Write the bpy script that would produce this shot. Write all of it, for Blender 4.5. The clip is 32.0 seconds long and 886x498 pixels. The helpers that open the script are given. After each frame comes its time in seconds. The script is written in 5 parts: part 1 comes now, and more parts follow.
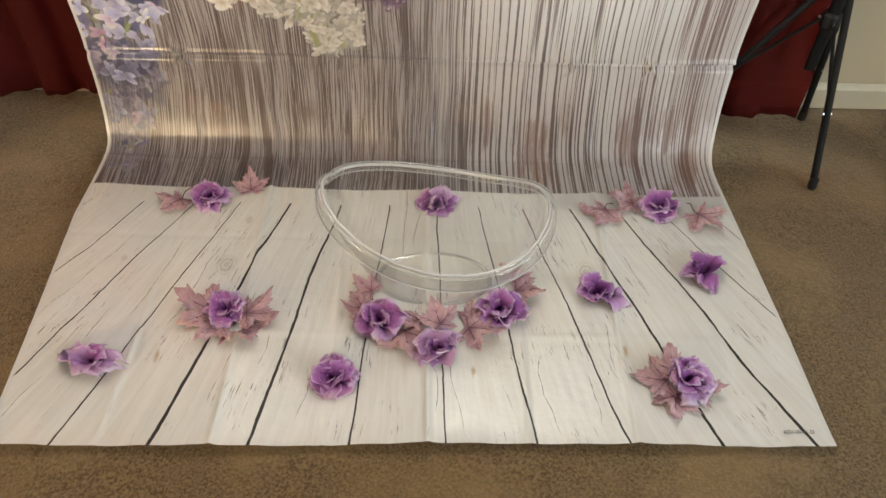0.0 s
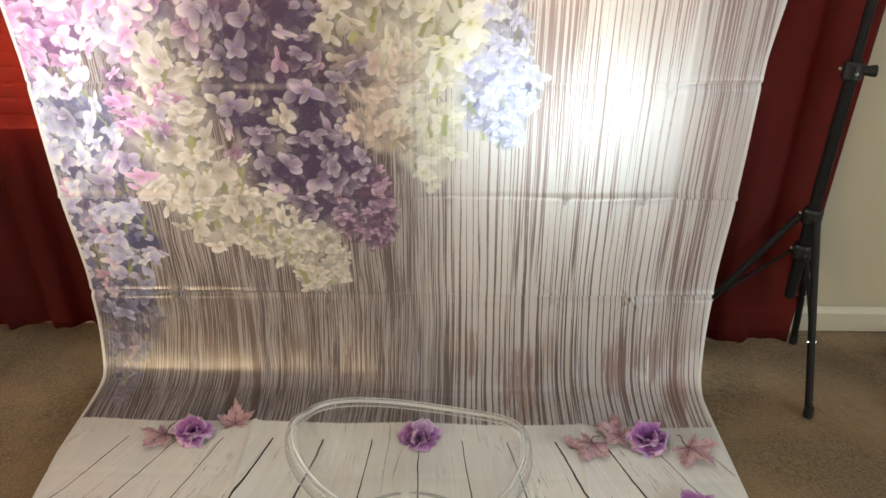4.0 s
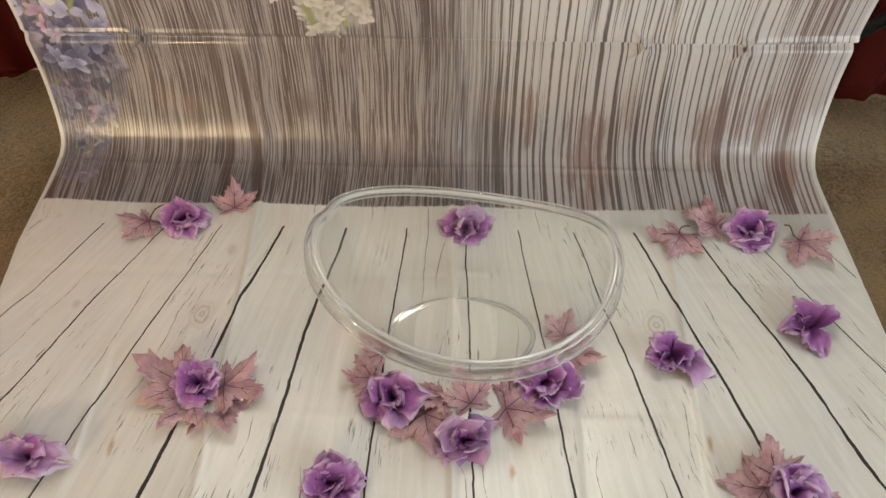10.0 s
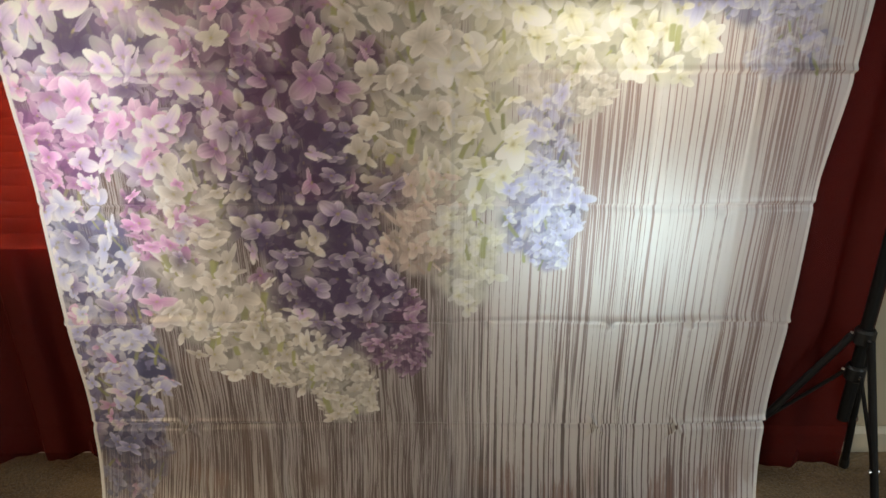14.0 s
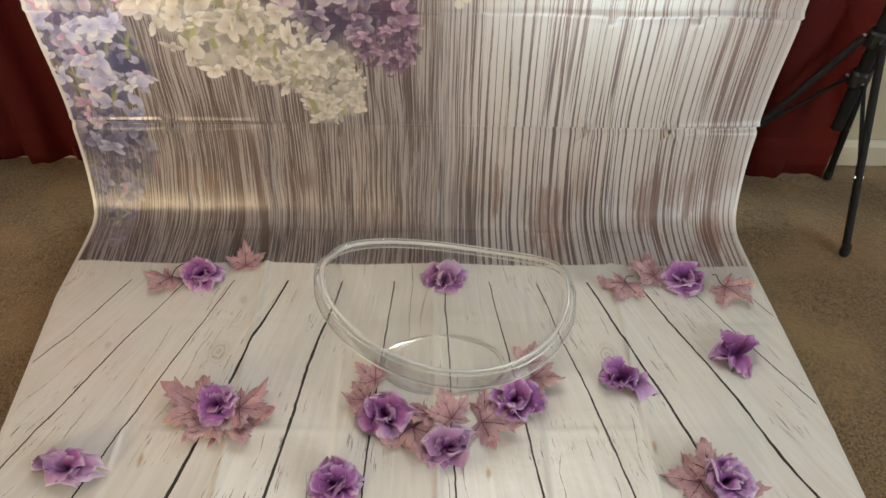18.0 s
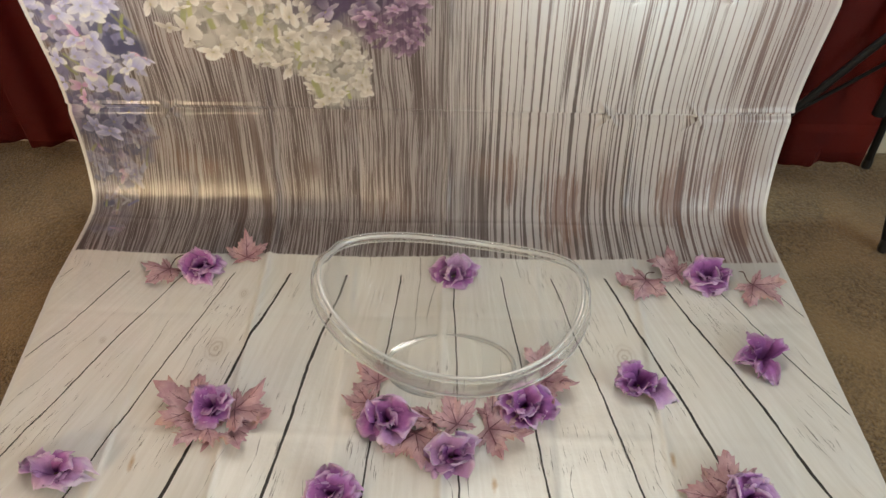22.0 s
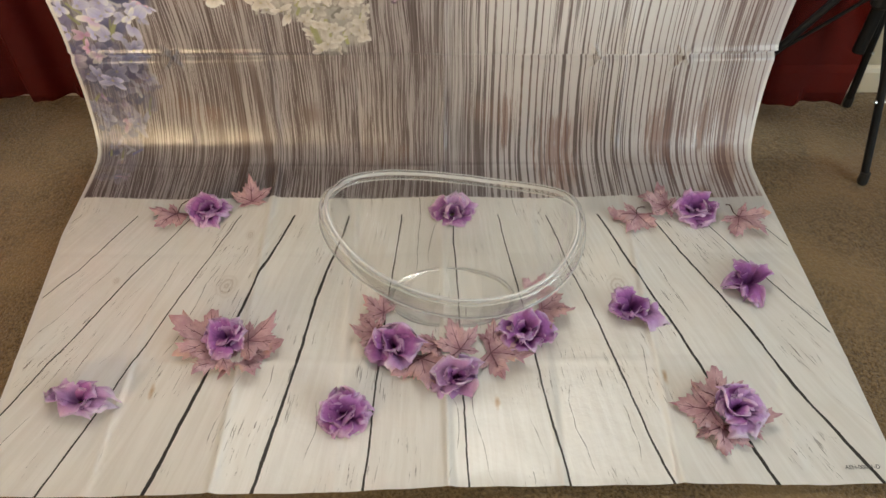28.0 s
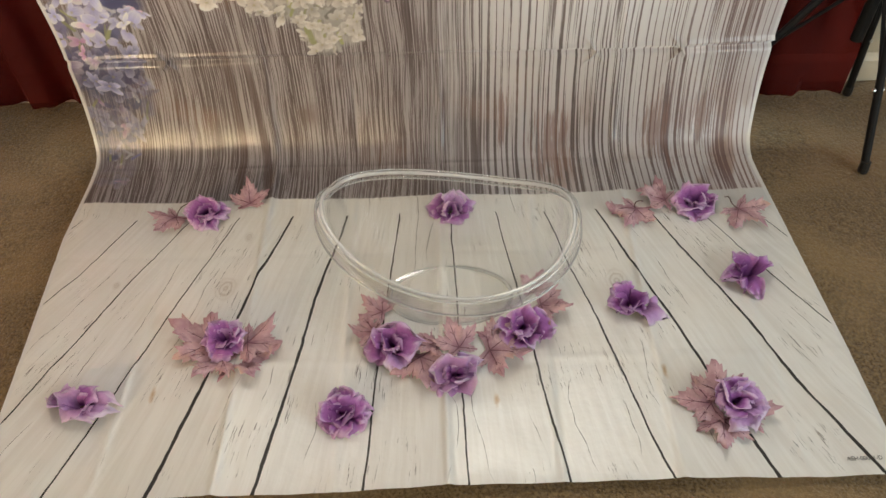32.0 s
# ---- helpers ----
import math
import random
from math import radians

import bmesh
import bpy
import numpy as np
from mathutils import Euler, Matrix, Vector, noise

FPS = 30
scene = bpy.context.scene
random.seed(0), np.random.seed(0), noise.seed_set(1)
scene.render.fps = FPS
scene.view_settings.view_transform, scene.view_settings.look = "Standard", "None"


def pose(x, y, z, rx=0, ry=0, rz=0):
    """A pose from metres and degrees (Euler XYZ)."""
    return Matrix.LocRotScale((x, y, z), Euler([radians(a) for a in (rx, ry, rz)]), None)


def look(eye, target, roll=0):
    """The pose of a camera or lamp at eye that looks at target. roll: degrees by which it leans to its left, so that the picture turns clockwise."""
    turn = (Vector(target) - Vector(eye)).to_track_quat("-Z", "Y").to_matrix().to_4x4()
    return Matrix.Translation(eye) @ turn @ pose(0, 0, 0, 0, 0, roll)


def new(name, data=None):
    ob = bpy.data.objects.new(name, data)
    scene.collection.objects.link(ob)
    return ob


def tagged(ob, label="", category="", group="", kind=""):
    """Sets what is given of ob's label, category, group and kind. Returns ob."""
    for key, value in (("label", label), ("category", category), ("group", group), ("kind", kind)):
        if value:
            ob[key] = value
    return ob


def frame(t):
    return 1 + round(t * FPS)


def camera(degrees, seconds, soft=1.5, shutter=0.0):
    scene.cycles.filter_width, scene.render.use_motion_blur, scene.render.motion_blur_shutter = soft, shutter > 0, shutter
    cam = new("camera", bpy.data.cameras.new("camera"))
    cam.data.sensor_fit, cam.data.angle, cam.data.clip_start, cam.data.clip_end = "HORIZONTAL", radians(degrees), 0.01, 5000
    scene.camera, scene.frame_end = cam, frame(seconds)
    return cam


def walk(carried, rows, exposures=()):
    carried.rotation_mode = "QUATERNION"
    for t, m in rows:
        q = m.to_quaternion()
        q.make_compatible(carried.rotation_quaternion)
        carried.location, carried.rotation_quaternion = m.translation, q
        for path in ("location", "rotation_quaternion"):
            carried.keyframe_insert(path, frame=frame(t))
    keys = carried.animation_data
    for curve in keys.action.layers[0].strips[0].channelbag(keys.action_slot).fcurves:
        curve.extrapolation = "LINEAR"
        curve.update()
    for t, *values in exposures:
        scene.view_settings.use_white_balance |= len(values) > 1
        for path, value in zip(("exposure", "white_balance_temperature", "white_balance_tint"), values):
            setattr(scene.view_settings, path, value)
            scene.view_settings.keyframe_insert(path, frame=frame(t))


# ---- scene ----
cam = camera(62.1, 32.0)
PATH = [
    (0, (-0.038, -0.651, 1.165), (0.003, 0.74, -0.271), 2.3),
    (0.5, (0.002, -0.662, 1.167), (-0.006, 0.747, -0.252), 1.5),
    (1, (0.03, -0.651, 1.157), (-0.003, 0.754, -0.266), 1.0),
    (1.5, (0.033, -0.642, 1.163), (-0.012, 0.801, -0.221), 1.1),
    (2, (0.033, -0.633, 1.209), (-0.016, 0.953, -0.009), 0.9),
    (2.5, (0.048, -0.652, 1.242), (-0.026, 1.089, 0.261), -0.7),
    (4.5, (0.079, -0.607, 1.238), (0.044, 1.082, 0.168), -0.1),
    (5, (0.041, -0.606, 1.15), (0.082, 0.895, -0.171), 0.9),
    (5.5, (0.025, -0.608, 1.115), (0.08, 0.804, -0.301), 0.9),
    (6, (-0.032, -0.561, 1.112), (-0.004, 0.791, -0.361), 0.2),
    (6.5, (-0.112, -0.5, 1.079), (-0.142, 0.818, -0.425), -1.2),
    (7, (-0.117, -0.333, 1.027), (-0.202, 0.853, -0.58), -1.5),
    (7.5, (-0.068, -0.167, 0.975), (-0.138, 0.902, -0.714), -0.8),
    (8, (0.025, -0.131, 0.947), (0.027, 0.856, -0.792), -0.0),
    (8.5, (0.059, -0.155, 0.94), (0.111, 0.762, -0.836), 1.5),
    (9, (0.035, -0.159, 0.955), (0.053, 0.768, -0.817), 0.1),
    (9.5, (0.003, -0.16, 0.994), (-0.031, 0.875, -0.717), -1.6),
    (10, (-0.038, -0.252, 1.062), (-0.071, 0.968, -0.522), -0.1),
    (10.5, (-0.036, -0.373, 1.122), (-0.067, 1.03, -0.303), -0.2),
    (11, (-0.054, -0.444, 1.142), (-0.027, 1.105, -0.123), 0.4),
    (11.5, (-0.051, -0.472, 1.183), (-0.018, 1.207, 0.096), 0.9),
    (12, (-0.05, -0.483, 1.251), (-0.033, 1.287, 0.321), -0.0),
    (12.5, (-0.04, -0.492, 1.286), (-0.019, 1.345, 0.495), -0.2),
    (13, (-0.037, -0.491, 1.31), (-0.014, 1.377, 0.598), -0.2),
    (13.5, (-0.048, -0.494, 1.304), (-0.042, 1.382, 0.611), 0.1),
    (14, (-0.042, -0.491, 1.272), (-0.048, 1.335, 0.456), -0.2),
    (14.5, (-0.035, -0.488, 1.199), (-0.025, 1.154, 0.057), -0.9),
    (15, (-0.027, -0.498, 1.135), (0.001, 0.967, -0.226), -0.9),
    (15.5, (-0.032, -0.497, 1.13), (0.003, 0.905, -0.296), -0.1),
    (17.5, (-0.04, -0.507, 1.146), (-0.018, 0.944, -0.231), 1.0),
    (18, (-0.051, -0.502, 1.154), (-0.016, 0.951, -0.221), 1.4),
    (18.5, (-0.046, -0.503, 1.156), (-0.021, 0.961, -0.206), 0.6),
    (19, (-0.04, -0.5, 1.154), (-0.032, 0.956, -0.217), -1.0),
    (19.5, (-0.045, -0.502, 1.149), (-0.029, 0.937, -0.239), -0.2),
    (20, (-0.035, -0.497, 1.149), (0.001, 0.933, -0.249), 0.9),
    (20.5, (-0.034, -0.497, 1.146), (0.02, 0.933, -0.251), 1.6),
    (21, (-0.027, -0.488, 1.134), (0.011, 0.944, -0.261), 1.1),
    (21.5, (-0.015, -0.451, 1.131), (0.001, 0.967, -0.28), 0.4),
    (22, (-0.02, -0.419, 1.124), (-0.05, 0.987, -0.298), 0.1),
    (22.5, (-0.022, -0.41, 1.124), (-0.072, 0.986, -0.307), -0.6),
    (23, (-0.03, -0.435, 1.135), (-0.066, 0.971, -0.287), -1.2),
    (23.5, (-0.04, -0.476, 1.127), (-0.052, 0.931, -0.295), 0.0),
    (24, (-0.041, -0.511, 1.116), (-0.034, 0.86, -0.34), 1.3),
    (24.5, (-0.044, -0.516, 1.124), (-0.038, 0.838, -0.349), 1.0),
    (26.5, (-0.038, -0.495, 1.121), (-0.053, 0.865, -0.346), 0.1),
    (27, (-0.043, -0.497, 1.124), (-0.061, 0.854, -0.35), 0.0),
    (27.5, (-0.036, -0.503, 1.121), (-0.056, 0.852, -0.351), -0.4),
    (28, (-0.041, -0.508, 1.119), (-0.04, 0.842, -0.358), -0.2),
    (28.5, (-0.042, -0.501, 1.127), (-0.034, 0.839, -0.359), -0.2),
    (29, (-0.043, -0.501, 1.13), (-0.055, 0.843, -0.351), -0.5),
    (29.5, (-0.041, -0.5, 1.13), (-0.079, 0.851, -0.345), -0.2),
    (30, (-0.036, -0.498, 1.135), (-0.072, 0.851, -0.342), 0.2),
    (30.5, (-0.033, -0.5, 1.131), (-0.075, 0.85, -0.344), -0.6),
    (31, (-0.032, -0.5, 1.125), (-0.077, 0.842, -0.358), -1.4),
    (31.5, (-0.026, -0.499, 1.125), (-0.063, 0.84, -0.36), -1.9),
    (32, (-0.02, -0.506, 1.12), (-0.042, 0.837, -0.361), -2.1),
]
walk(cam, [(t, look(eye, target, roll)) for t, eye, target, roll in PATH],
     exposures=[(0.0, 0.03), (1.0, 0.05), (2.0, -0.12), (5.0, -0.16), (6.0, -0.04), (7.0, -0.05), (8.5, -0.2), (9.5, -0.18), (10.0, -0.02), (11.0, -0.15), (12.2, -0.56), (13.0, -0.69), (14.0, -0.83), (15.0, -0.23), (20.0, -0.11), (27.0, -0.04), (32.0, -0.06)])

# ---------------------------------------------------------------- light
world = bpy.data.worlds.new("world")
scene.world = world
world.use_nodes = True
_wn = world.node_tree
_sky = _wn.nodes.new("ShaderNodeTexSky")
_sky.sky_type, _sky.sun_disc, _sky.sun_elevation, _sky.sun_rotation = "NISHITA", False, radians(40), radians(20)
_wn.links.new(_sky.outputs[0], _wn.nodes["Background"].inputs[0])
_wn.nodes["Background"].inputs[1].default_value = 0.1


def area(name, at, to, sx, sy, watts, colour, spread=180.0):
    d = bpy.data.lights.new(name, "AREA")
    d.shape, d.size, d.size_y, d.energy, d.color, d.spread = "RECTANGLE", sx, sy, watts, colour, radians(spread)
    ob = new(name, d)
    ob.matrix_world = look(at, to)
    return ob


# daylight in the upper parts of the two windows, where the curtains stand open
area("window_daylight", (-0.735, 1.045, 1.72), (-0.60, -0.3, 0.7), 0.22, 0.72, 8, (1.0, 0.96, 0.86))
area("window_daylight", (0.305, 1.045, 1.72), (0.50, -0.3, 0.7), 0.37, 0.72, 16, (1.0, 0.96, 0.86))
# and fills added lower down behind the cloth for its glow; the second reaches below the sill
area("window_daylight", (-0.735, 1.05, 0.88), (-0.735, 0.0, 0.88), 0.24, 0.58, 7.0, (0.86, 0.93, 1.0))
area("window_daylight", (0.31, 1.05, 0.60), (0.31, 0.55, 0.42), 0.50, 0.44, 14.5, (0.70, 0.97, 1.0))
area("window_daylight", (0.305, 1.05, 1.17), (0.305, 0.0, 1.22), 0.38, 0.34, 7.0, (1.0, 0.97, 0.80))
# daylight behind the blinds
area("window_daylight", (-0.88, 1.26, 1.05), (-0.88, 0.0, 1.05), 1.0, 0.75, 42, (1.0, 0.98, 0.92))
area("window_daylight", (0.29, 1.26, 1.24), (0.29, 0.0, 1.24), 0.9, 0.5, 40, (1.0, 0.98, 0.86))
# added fill from the side, set in an invented patio door
area("side_fill", (2.24, -1.30, 1.06), (0.2, 0.3, 0.4), 1.20, 2.0, 42, (0.86, 0.97, 1.0))
# low warm fill, added to make the yellow patch on the cloth's left bend
area("warm_patch_fill", (-2.10, -3.08, 1.10), (-0.62, 0.8, 0.08), 0.24, 1.8, 14.0, (1.0, 0.74, 0.42), 50.0)
# and a cool fill added in the invented window beyond it
area("window_daylight", (-2.95, -3.06, 1.30), (-0.6, 0.8, 0.5), 0.46, 1.3, 9, (0.86, 0.95, 1.0))


# ---------------------------------------------------------------- materials
class Nodes:
    """A small writer of node trees."""

    def __init__(self, name):
        self.m = bpy.data.materials.new(name)
        self.m.use_nodes = True
        self.t = self.m.node_tree
        self.bsdf = self.t.nodes["Principled BSDF"]
        self.out = self.t.nodes["Material Output"]

    def put(self, socket, v):
        if isinstance(v, bpy.types.NodeSocket):
            self.t.links.new(v, socket)
        elif isinstance(v, (tuple, list)):
            socket.default_value = (*v, 1.0) if len(v) == 3 and len(socket.default_value) == 4 else v
        else:
            socket.default_value = v

    def math(self, op, a, b=0.0, c=0.0, clamp=False):
        n = self.t.nodes.new("ShaderNodeMath")
        n.operation, n.use_clamp = op, clamp
        for k, v in enumerate((a, b, c)):
            self.put(n.inputs[k], v)
        return n.outputs[0]

    def step(self, v, lo, hi):
        n = self.t.nodes.new("ShaderNodeMapRange")
        n.interpolation_type = "SMOOTHSTEP"
        self.put(n.inputs["Value"], v)
        n.inputs["From Min"].default_value, n.inputs["From Max"].default_value = lo, hi
        return n.outputs[0]

    def span(self, v, a, b, c, d):
        n = self.t.nodes.new("ShaderNodeMapRange")
        self.put(n.inputs["Value"], v)
        for k, x in zip(("From Min", "From Max", "To Min", "To Max"), (a, b, c, d)):
            n.inputs[k].default_value = x
        return n.outputs[0]

    def mix(self, f, a, b):
        n = self.t.nodes.new("ShaderNodeMix")
        n.data_type = "RGBA"
        self.put(n.inputs[0], f)
        self.put(n.inputs[6], a)
        self.put(n.inputs[7], b)
        return n.outputs[2]

    def xyz(self, x=0.0, y=0.0, z=0.0):
        n = self.t.nodes.new("ShaderNodeCombineXYZ")
        for k, v in enumerate((x, y, z)):
            self.put(n.inputs[k], v)
        return n.outputs[0]

    def noise(self, vec, scale, detail=2.0, rough=0.5, dist=0.0, colour=False):
        n = self.t.nodes.new("ShaderNodeTexNoise")
        self.put(n.inputs["Vector"], vec)
        n.inputs["Scale"].default_value, n.inputs["Detail"].default_value = scale, detail
        n.inputs["Roughness"].default_value, n.inputs["Distortion"].default_value = rough, dist
        return n.outputs["Color" if colour else "Fac"]

    def coord(self, kind="Object"):
        return self.t.nodes.new("ShaderNodeTexCoord").outputs[kind]

    def split(self, vec):
        n = self.t.nodes.new("ShaderNodeSeparateXYZ")
        self.put(n.inputs[0], vec)
        return n.outputs

    def attr(self, name):
        n = self.t.nodes.new("ShaderNodeAttribute")
        n.attribute_name = name
        return n.outputs

    def bump(self, height, strength, distance, normal=None):
        n = self.t.nodes.new("ShaderNodeBump")
        n.inputs["Strength"].default_value, n.inputs["Distance"].default_value = strength, distance
        self.put(n.inputs["Height"], height)
        if normal is not None:
            self.put(n.inputs["Normal"], normal)
        return n.outputs[0]

    def set(self, **kw):
        for k, v in kw.items():
            self.put(self.bsdf.inputs[k.replace("_", " ")], v)
        return self


def plain(name, colour, rough=0.5, metal=0.0, vary=0.12, scale=30.0, bump=0.0):
    n = Nodes(name)
    f = n.noise(n.coord(), scale, 4.0, 0.6)
    dark = tuple(c * (1 - vary) for c in colour)
    lite = tuple(min(1.0, c * (1 + vary)) for c in colour)
    n.set(Base_Color=n.mix(f, dark, lite), Roughness=n.span(f, 0.3, 0.7, rough * 0.9, min(1.0, rough * 1.1)), Metallic=metal)
    if bump:
        n.set(Normal=n.bump(n.noise(n.coord(), scale * 6, 3.0), 0.5, bump))
    return n.m


def make_print():
    """The printed vinyl cloth: whitewashed boards below, weathered wood above, lilac on it. UV is in metres."""
    n = Nodes("printed_vinyl")
    u, s, _ = n.split(n.coord("UV"))
    # --- boards: the course of their joints is kept on the cloth
    k = n.attr("board")["Fac"]
    wide = n.attr("board_width")["Fac"]
    jag = n.math("MULTIPLY", n.math("SUBTRACT", n.noise(n.xyz(n.math("MULTIPLY", u, 9.0), n.math("MULTIPLY", s, 30.0)), 1.0, 3.0, 0.6), 0.5), 0.0055)
    k = n.math("ADD", k, n.math("DIVIDE", jag, wide))
    near = n.math("ROUND", k)
    off = n.math("MULTIPLY", n.math("ABSOLUTE", n.math("SUBTRACT", k, near)), wide)
    thick = n.noise(n.xyz(n.math("MULTIPLY", near, 3.7), n.math("MULTIPLY", s, 16.0), 1.7), 1.0, 3.0)
    thick = n.math("MULTIPLY", n.attr("board_gap")["Fac"], n.span(thick, 0.3, 0.7, 0.75, 1.25))
    gap = n.math("SUBTRACT", 1.0, n.step(n.math("DIVIDE", off, thick), 0.84, 1.14))
    gap = n.math("MULTIPLY", gap, n.math("LESS_THAN", s, n.math("ADD", 0.604, n.math("MULTIPLY", jag, 2.0))))
    board = n.math("FLOOR", k)
    along = n.xyz(n.math("MULTIPLY", k, 12.0), n.math("MULTIPLY", s, 5.0), n.math("MULTIPLY", board, 3.1))
    streak = n.noise(along, 1.0, 5.0, 0.62, 0.6)
    blot = n.noise(n.xyz(u, s, n.math("MULTIPLY", board, 0.7)), 5.0, 3.0)
    fleck = n.noise(n.xyz(n.math("MULTIPLY", k, 42.0), n.math("MULTIPLY", s, 17.0), board), 1.0, 3.0, 0.7, 0.5)
    patch = n.step(n.noise(n.xyz(u, s, 4.0), 7.5, 3.0), 0.53, 0.62)
    fleck = n.math("MULTIPLY", n.step(fleck, 0.60, 0.65), patch)
    # long fine cracks that wander along the boards
    hair = 0.0
    fr = n.math("SUBTRACT", k, board)
    for hk, (base, seed, cut) in enumerate(((0.34, 9.0, 0.53), (0.62, 17.0, 0.56), (0.80, 27.0, 0.57))):
        way = n.noise(n.xyz(n.math("MULTIPLY", board, 5.3), n.math("MULTIPLY", s, 4.5), seed), 1.0, 2.0, 0.45)
        way = n.math("ADD", base, n.math("MULTIPLY", n.math("SUBTRACT", way, 0.5), 0.75))
        gone = n.step(n.noise(n.xyz(n.math("MULTIPLY", board, 7.1), n.math("MULTIPLY", s, 3.5), seed + 4), 1.0, 3.0, 0.7), cut - 0.02, cut + 0.05)
        far_ = n.math("MULTIPLY", n.math("ABSOLUTE", n.math("SUBTRACT", fr, way)), wide)
        body = n.span(n.noise(n.xyz(u, n.math("MULTIPLY", s, 2.0), seed), 34.0, 2.0), 0.35, 0.65, 0.0002, 0.0010)
        line = n.math("MULTIPLY", n.math("SUBTRACT", 1.0, n.step(n.math("DIVIDE", far_, body), 0.6, 1.3)), gone)
        hair = line if hk == 0 else n.math("MAXIMUM", hair, line)
    col = n.mix(n.step(streak, 0.30, 0.72), (0.80, 0.775, 0.73), (0.89, 0.875, 0.84))
    col = n.mix(n.math("MULTIPLY", n.step(blot, 0.45, 0.75), 0.35), col, (0.74, 0.67, 0.58))
    col = n.mix(n.math("MULTIPLY", fleck, 0.85), col, (0.12, 0.09, 0.07))
    col = n.mix(n.math("MULTIPLY", hair, 0.75), col, (0.10, 0.07, 0.05))
    # knots with rings, and rusty stains
    for kx, ks, r in ((-0.463, 0.408, 0.020), (0.300, 0.405, 0.021), (-0.683, 0.424, 0.007), (-0.44, 0.545, 0.009)):
        dx = n.math("DIVIDE", n.math("SUBTRACT", u, kx), r)
        ds = n.math("DIVIDE", n.math("SUBTRACT", s, ks), r * 1.35)
        d = n.math("SQRT", n.math("ADD", n.math("MULTIPLY", dx, dx), n.math("MULTIPLY", ds, ds)))
        d = n.math("ADD", d, n.math("MULTIPLY", n.noise(n.xyz(u, s), 60.0, 2.0), 0.5))
        ring = n.math("ABSOLUTE", n.math("SINE", n.math("MULTIPLY", d, 7.5)))
        m = n.math("MULTIPLY", n.math("SUBTRACT", 1.0, n.step(d, 0.7, 1.6)), n.span(ring, 0.0, 1.0, 0.75, 0.15))
        col = n.mix(n.math("MULTIPLY", m, 0.7), col, (0.38, 0.29, 0.21))
    for kx, ks in ((0.348, 0.196), (-0.548, 0.176), (0.052, 0.150), (-0.06, 0.60)):
        dx = n.math("DIVIDE", n.math("SUBTRACT", u, kx), 0.006)
        ds = n.math("DIVIDE", n.math("SUBTRACT", s, ks), 0.017)
        d = n.math("ADD", n.math("SQRT", n.math("ADD", n.math("MULTIPLY", dx, dx), n.math("MULTIPLY", ds, ds))), n.math("MULTIPLY", n.noise(n.xyz(u, s), 90.0, 2.0), 0.9))
        col = n.mix(n.math("MULTIPLY", n.math("SUBTRACT", 1.0, n.step(d, 0.5, 1.6)), 0.75), col, (0.50, 0.30, 0.11))
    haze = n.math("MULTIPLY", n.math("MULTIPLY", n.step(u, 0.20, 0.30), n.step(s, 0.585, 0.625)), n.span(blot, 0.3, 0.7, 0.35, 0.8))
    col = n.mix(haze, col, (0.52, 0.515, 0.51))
    floor = n.mix(gap, col, (0.014, 0.010, 0.007))
    # --- weathered wood: upright dark streaks of uneven width
    fuzz = n.math("SUBTRACT", 1.0, n.step(u, -0.12, 0.08))
    bend = n.math("SUBTRACT", n.noise(n.xyz(n.math("MULTIPLY", u, 3.0), n.math("MULTIPLY", s, 2.2)), 1.0, 2.0), 0.5)
    bu = n.math("ADD", u, n.math("MULTIPLY", bend, n.span(fuzz, 0.0, 1.0, 0.010, 0.045)))
    wig = n.math("MULTIPLY", n.math("SUBTRACT", n.noise(n.xyz(n.math("MULTIPLY", u, 20.0), n.math("MULTIPLY", s, 5.0)), 1.0, 2.0), 0.5), 0.010)
    bf = n.math("ADD", bu, n.math("MULTIPLY", wig, fuzz))
    fine = n.noise(n.xyz(n.math("MULTIPLY", bf, 420.0), n.math("MULTIPLY", s, 3.0), 3.0), 1.0, 3.0, 0.6)
    sway = n.math("MULTIPLY", n.noise(n.xyz(n.math("MULTIPLY", u, 22.0), n.math("MULTIPLY", s, 0.35), 21.0), 1.0, 3.0, 0.55), 2.6)
    rule = n.math("ADD", n.math("MULTIPLY", bu, 66.0), sway)
    which = n.math("ROUND", rule)
    rule = n.math("ABSOLUTE", n.math("SUBTRACT", rule, which))
    body = n.noise(n.xyz(n.math("MULTIPLY", which, 3.7), n.math("MULTIPLY", s, 0.9), 15.0), 1.0, 3.0)
    body = n.math("SUBTRACT", n.span(body, 0.30, 0.70, 0.02, 0.21), n.span(s, 0.72, 1.4, 0.0, 0.075))
    rag_ = n.math("MULTIPLY", n.math("SUBTRACT", n.noise(n.xyz(n.math("MULTIPLY", u, 300.0), n.math("MULTIPLY", s, 60.0), 2.0), 1.0, 2.0), 0.5), 0.10)
    rule = n.step(n.math("ADD", n.math("SUBTRACT", rule, body), rag_), -0.03, 0.05)
    dense = n.noise(n.xyz(n.math("MULTIPLY", u, 11.0), n.math("MULTIPLY", s, 0.9), 51.0), 1.0, 2.0)
    slim = n.noise(n.xyz(n.math("MULTIPLY", bu, 230.0), n.math("MULTIPLY", s, 2.0), 52.0), 1.0, 2.0)
    slim = n.step(n.math("SUBTRACT", slim, n.math("MULTIPLY", n.math("SUBTRACT", dense, 0.5), 0.60)), 0.36, 0.46)
    open_ = n.math("MULTIPLY", rule, slim)
    thread = n.noise(n.xyz(n.math("MULTIPLY", bf, 330.0), n.math("MULTIPLY", s, 4.0), 31.0), 1.0, 3.0, 0.62)
    clump = n.noise(n.xyz(n.math("MULTIPLY", bf, 34.0), n.math("MULTIPLY", s, 1.6), 33.0), 1.0, 3.0)
